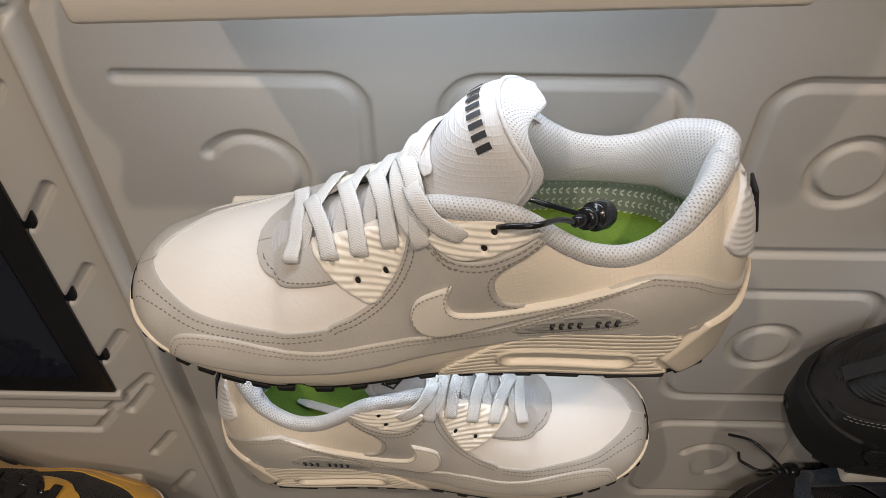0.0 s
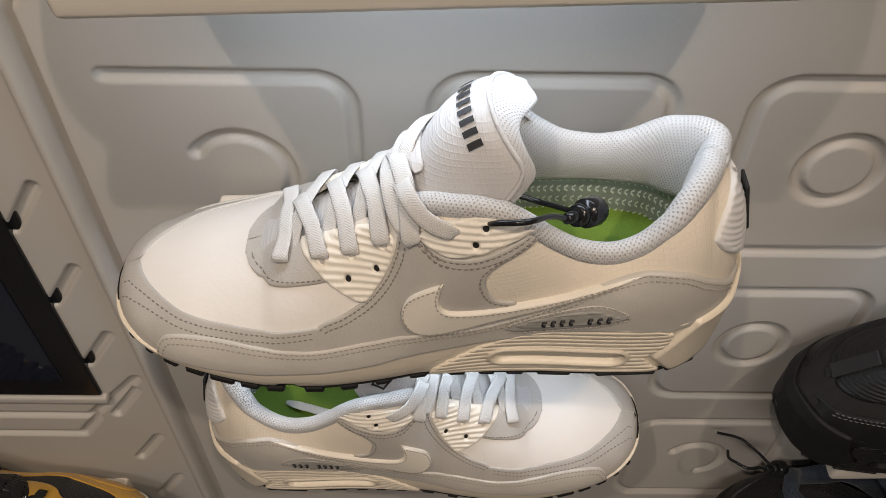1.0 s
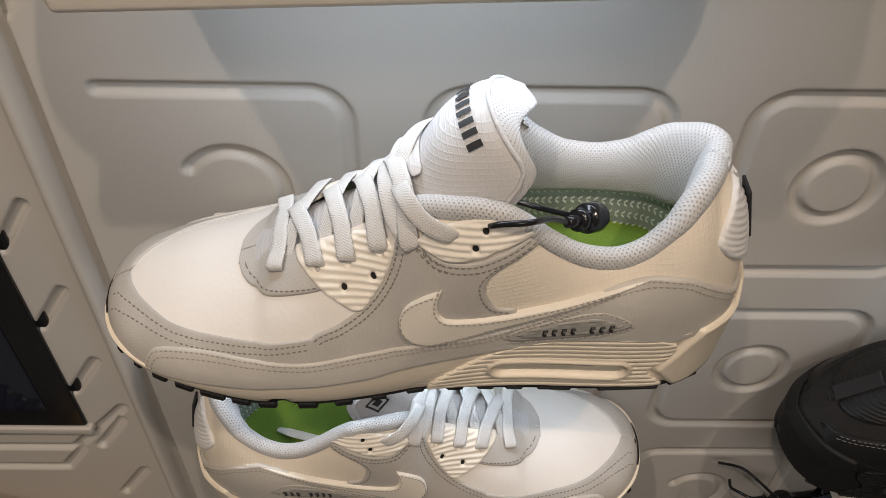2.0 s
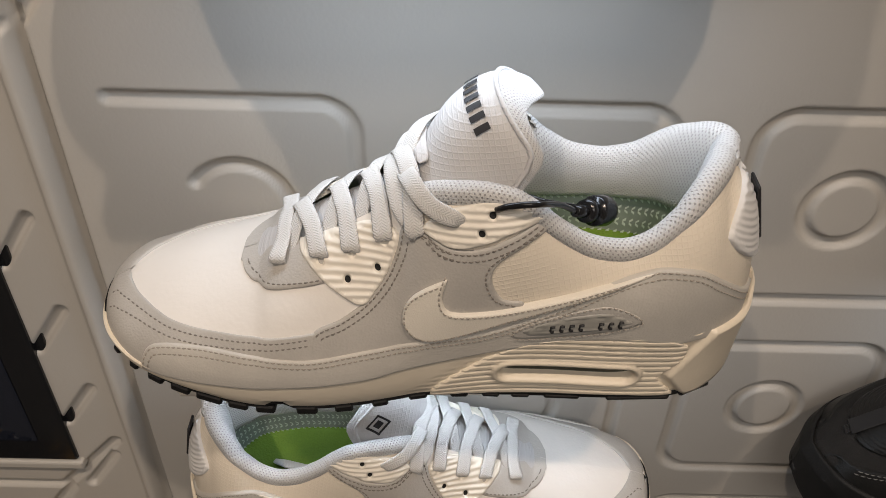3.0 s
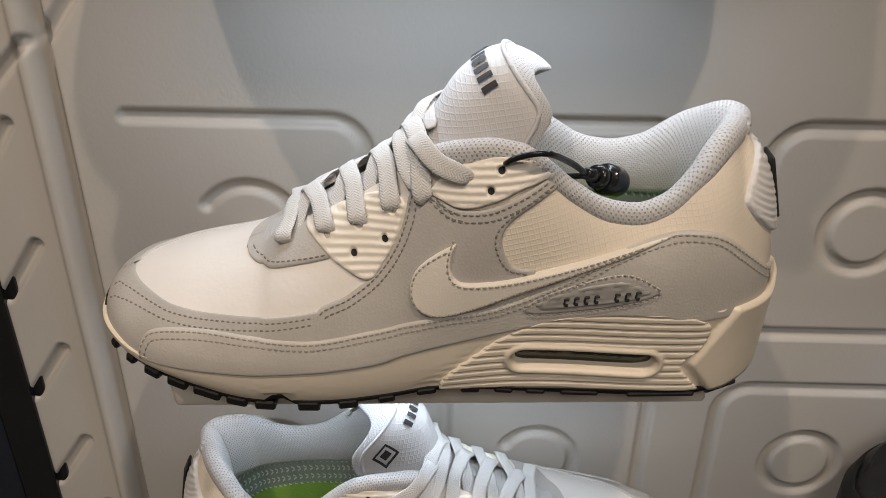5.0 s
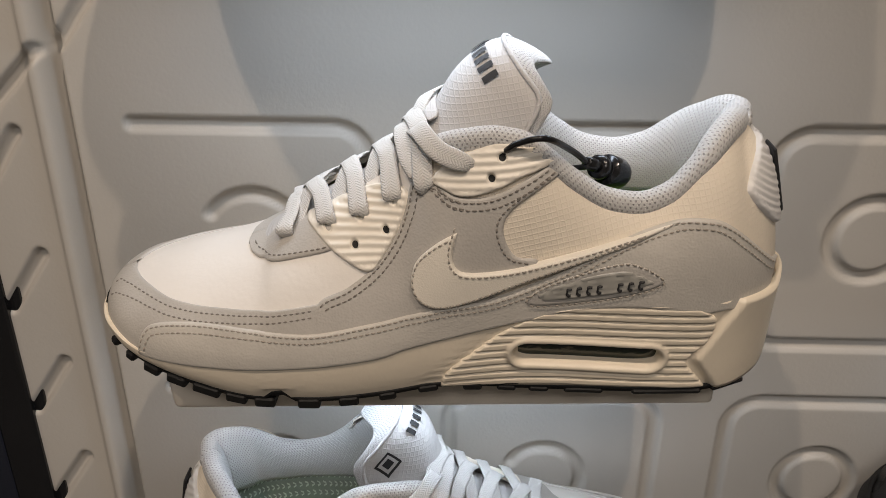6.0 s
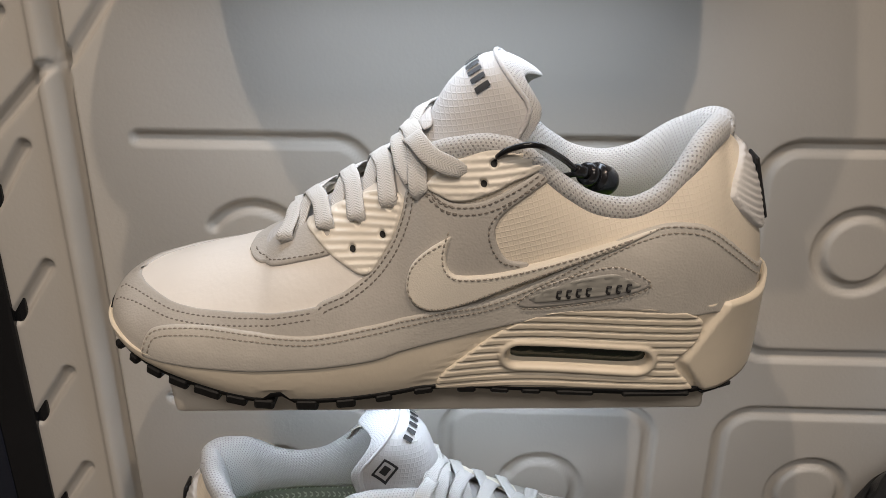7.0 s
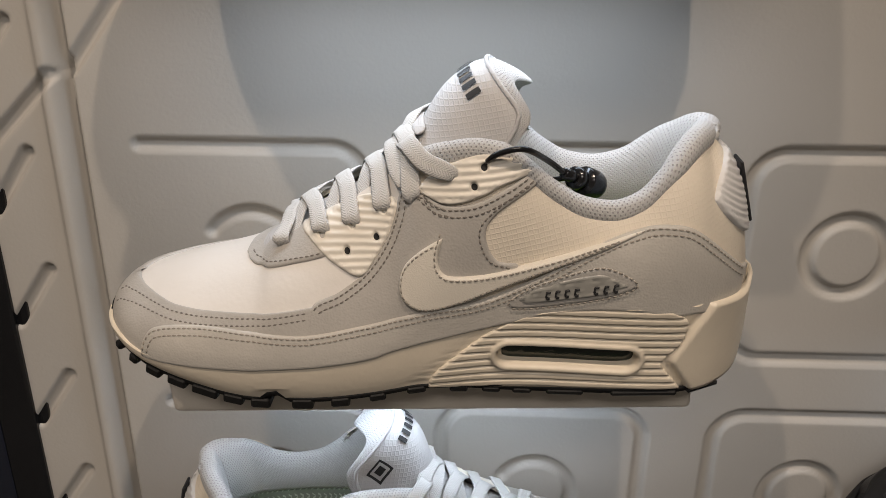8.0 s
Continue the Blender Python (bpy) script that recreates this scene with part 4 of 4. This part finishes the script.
    ribbon("lace", [eye(5, -1, -.001), eye(5, -1, .0034) + np.array([-.001, .0006, .002]), np.array([.0035, -.0335, .1215]), np.array([-.0045, -.0235, .1270]), on_tongue(.600, -.22, .0046), on_tongue(.665, .12, .0042), on_tongue(.70, .55, .0032), on_tongue(.66, .9, .001)], .0088, .0014, lace_mat, shoe)

    # heel pull: black tape and a green tag on the back seam
    bm = bmesh.new()
    rounded_box(bm, (-.0008, -.006, -.016), (.0008, .006, .016), .0006, 1)
    tape = part("heel_tape", bm, ink, shoe, "black woven heel tape")
    tape.matrix_basis = pose(.1545, 0, .092, 0, -15, 0)
    bm = bmesh.new()
    rounded_box(bm, (-.0008, -.0035, -.005), (.0008, .0035, .005), .0005, 1)
    tag = part("heel_tag", bm, look_of["tag"], shoe, "small heel tag")
    tag.matrix_basis = pose(.1572, 0, .076, 0, -8, 0)
    return shoe


def tongue_marks(shoe, side):
    """The dark sewn lettering across the top of the tongue, as plain bars, and a square mark at one end of it."""
    def patch(a0, a1, b0, b1):
        rows = [[on_tongue(a, b, .0009) for b in np.linspace(b0, b1, 5)] for a in np.linspace(a0, a1, 4)]
        loft("tongue_mark", rows, ink, shoe, weld=False)
    for i in range(8):
        b = -.52 + i * .112
        if side < 0:
            patch(.856, .908, b + .008, b + .070)
        else:
            patch(.856, .908, -b - .070, -b - .008)
    c = .70 * (1 if side < 0 else -1)
    for a0, a1, b0, b1 in ((.84, .852, -.09, .09), (.918, .93, -.09, .09), (.84, .93, -.09, -.068), (.84, .93, .068, .09), (.866, .904, -.04, .04)):
        patch(a0, a1, c + b0, c + b1)


# ---- things on the wall ----
build_shelf(0.0045, 0.249, 1.2130, 6.2)
build_shelf(0.0045, 0.248, 1.4290)
build_shelf(0.0045, 0.284, 0.9955, 6.2)
build_shelf(0.4400, 0.280, 1.0290, 6.2)
build_shelf(-0.4330, 0.284, 0.8025, 6.2)
build_shelf(0.4420, 0.284, 0.7920, 6.2)

FLIP = Matrix.Scale(-1, 4, (1, 0, 0)) @ Matrix.Scale(0.955, 4)
shoe = build_shoe("cream and grey leather running shoe standing on a display shelf", PALE, "pale running shoes")
second = copy_thing(shoe, pose(0.0005, 0.3175, 1.0005, 6, -2.3, -1) @ Matrix.Scale(1.02, 4) @ FLIP)
tagged(second, "other cream and grey running shoe, on the shelf below its pair")
top_shoe = copy_thing(shoe, pose(0.0120, 0.2990, 1.4345, 6, -2.3, 0) @ Matrix.Scale(0.955, 4))
tagged(top_shoe, "cream and grey leather running shoe on the highest display shelf")
shoe.matrix_world = pose(0.0065, 0.2747, 1.2163, 6.21, -2.35, -0.23) @ Matrix.Scale(0.955, 4)
tongue_marks(shoe, -1)
tongue_marks(second, 1)
# on the lower shoe the tongue stands further forward
for piece in second.children:
    if piece.name.startswith("tongue"):
        piece.data = piece.data.copy()
        for v in piece.data.vertices:
            v.co.x -= .34 * max(v.co.z - .104, 0)

dark_shoe = build_shoe("black leather and suede running shoe with navy lining on a shelf", DARK, "black running shoes")
# its heel leans forward to the opening and is broader than on the pale shoes
for piece in dark_shoe.children:
    for v in piece.data.vertices:
        p = piece.matrix_basis @ v.co
        heel = float(smooth(.0, .12, p.x))
        p.x -= .50 * max(p.z - .040, 0) * heel
        p.z -= .20 * max(p.z - .050, 0) * heel
        v.co = piece.matrix_basis.inverted() @ p
low_dark_shoe = copy_thing(dark_shoe, pose(0.4250, 0.3250, 0.7960, 6, 0, 2) @ FLIP)
dark_shoe.matrix_world = pose(0.4200, 0.3080, 1.0340, 6, 0, -6) @ FLIP
ochre_shoe = build_shoe("black mesh running shoe with ochre yellow suede trim", OCHRE)
ochre_shoe.matrix_world = pose(-0.4130, 0.3150, 0.8060, 6, 0, -3) @ FLIP


# ---- security sensor with its cable, clipped through the lace plate ----
def build_sensor():
    base = Vector((0.0740, 0.2470, 1.3165))
    sensor = tagged(new("security_sensor"), "glossy black security sensor on a thin cable inside the shoe", "sensor")
    sensor.location = base
    turn = Vector((0.66, 0.64, -0.40)).to_track_quat("X", "Z").to_matrix().to_4x4() @ Matrix.Scale(0.76, 4)

    def turned(name, profile, mat):
        rows = [[turn @ Vector((x, r * math.cos(q), r * math.sin(q))) for q in np.linspace(0, 2 * math.pi, 28, endpoint=False)] for x, r in profile]
        return loft(name, [[tuple(v) for v in row] for row in rows], mat, sensor, "", wrap=True, caps=True, weld=False)
    turned("body", [(-.010, .0042), (-.0095, .0064), (-.0045, .0068), (-.0040, .0060), (-.0015, .0060), (-.0010, .0082), (.0005, .0088), (.0100, .0090), (.0130, .0082), (.0148, .0062), (.0155, .003)], black_plastic)
    turned("neck", [(-.020, .0024), (-.0195, .0032), (-.0120, .0036), (-.0095, .0036)], black_plastic)
    start = Vector((0.0305, 0.2290, 1.3280)) - base
    neck = turn @ Vector((-.019, 0, 0))
    path = [start + Vector((-.0015, .006, -.001)), start + Vector((0, -.0015, .001)), start + Vector((.005, -.0062, .0060)), start + Vector((.0150, -.0080, .0085)), neck + Vector((-.008, -.0060, .0070)), neck]
    loft("cable", tube(spline([tuple(v) for v in path], 40), .0013, 10), black_plastic, sensor, "", wrap=True, caps=True, weld=False)
    tail = [turn @ Vector((-.006, .004, 0)), Vector((-.018, .010, -.003)), Vector((-.034, .014, -.002)), Vector((-.050, .018, -.014))]
    loft("tail_cable", tube(spline([tuple(v) for v in tail], 24), .0013, 8), black_plastic, sensor, "", wrap=True, caps=True, weld=False)
    return sensor


sensor = build_sensor()
low_sensor = copy_thing(sensor, pose(0.3020, 0.3240, 0.9420, 0, 8, -25))
tagged(low_sensor, "glossy black security sensor clipped to the lower black shoe")

# the loose lace end and the paper label inside the lower pale shoe
ribbon("lace_end", [(.034, -.014, .092), (.046, -.010, .074), (.066, -.004, .052), (.088, .004, .0455), (.106, .010, .0430)], .0075, .0018, lace_weave, second)
bm = bmesh.new()
rounded_box(bm, (.040, -.030, .0412), (.082, -.012, .0422), .0004, 1)
part("paper_label", bm, white_print, second, "white paper label inside the shoe")


# ---- screen in a black surround, let into the wall ----
def build_screen():
    screen = tagged(new("wall_screen"), "dark glass screen in a black surround on the wall", "screen")
    screen.location = (-0.600, WALL, 1.400)
    bm = bmesh.new()
    rounded_box(bm, (-0.321, -0.0035, -0.425), (0.321, 0.012, 0.425), 0.0015, 1)
    part("surround", bm, black_plastic, screen)
    bm = bmesh.new()
    rounded_box(bm, (-0.332, 0.0022, -0.425), (0.3285, 0.011, 0.425), 0.0005, 1)
    part("back_plate", bm, black_plastic, screen)
    bm = bmesh.new()
    rounded_box(bm, (-0.296, -0.0050, -0.400), (0.296, -0.0030, 0.400), 0.0008, 1)
    part("glass", bm, screen_glass, screen, "dark glossy screen glass")
    bm = bmesh.new()
    rounded_box(bm, (-0.33, -0.0060, -0.434), (0.325, 0.004, -0.4255), 0.002, 2)
    part("ledge", bm, wall_paint, screen, "thin warm grey ledge under the screen")
    return screen


build_screen()
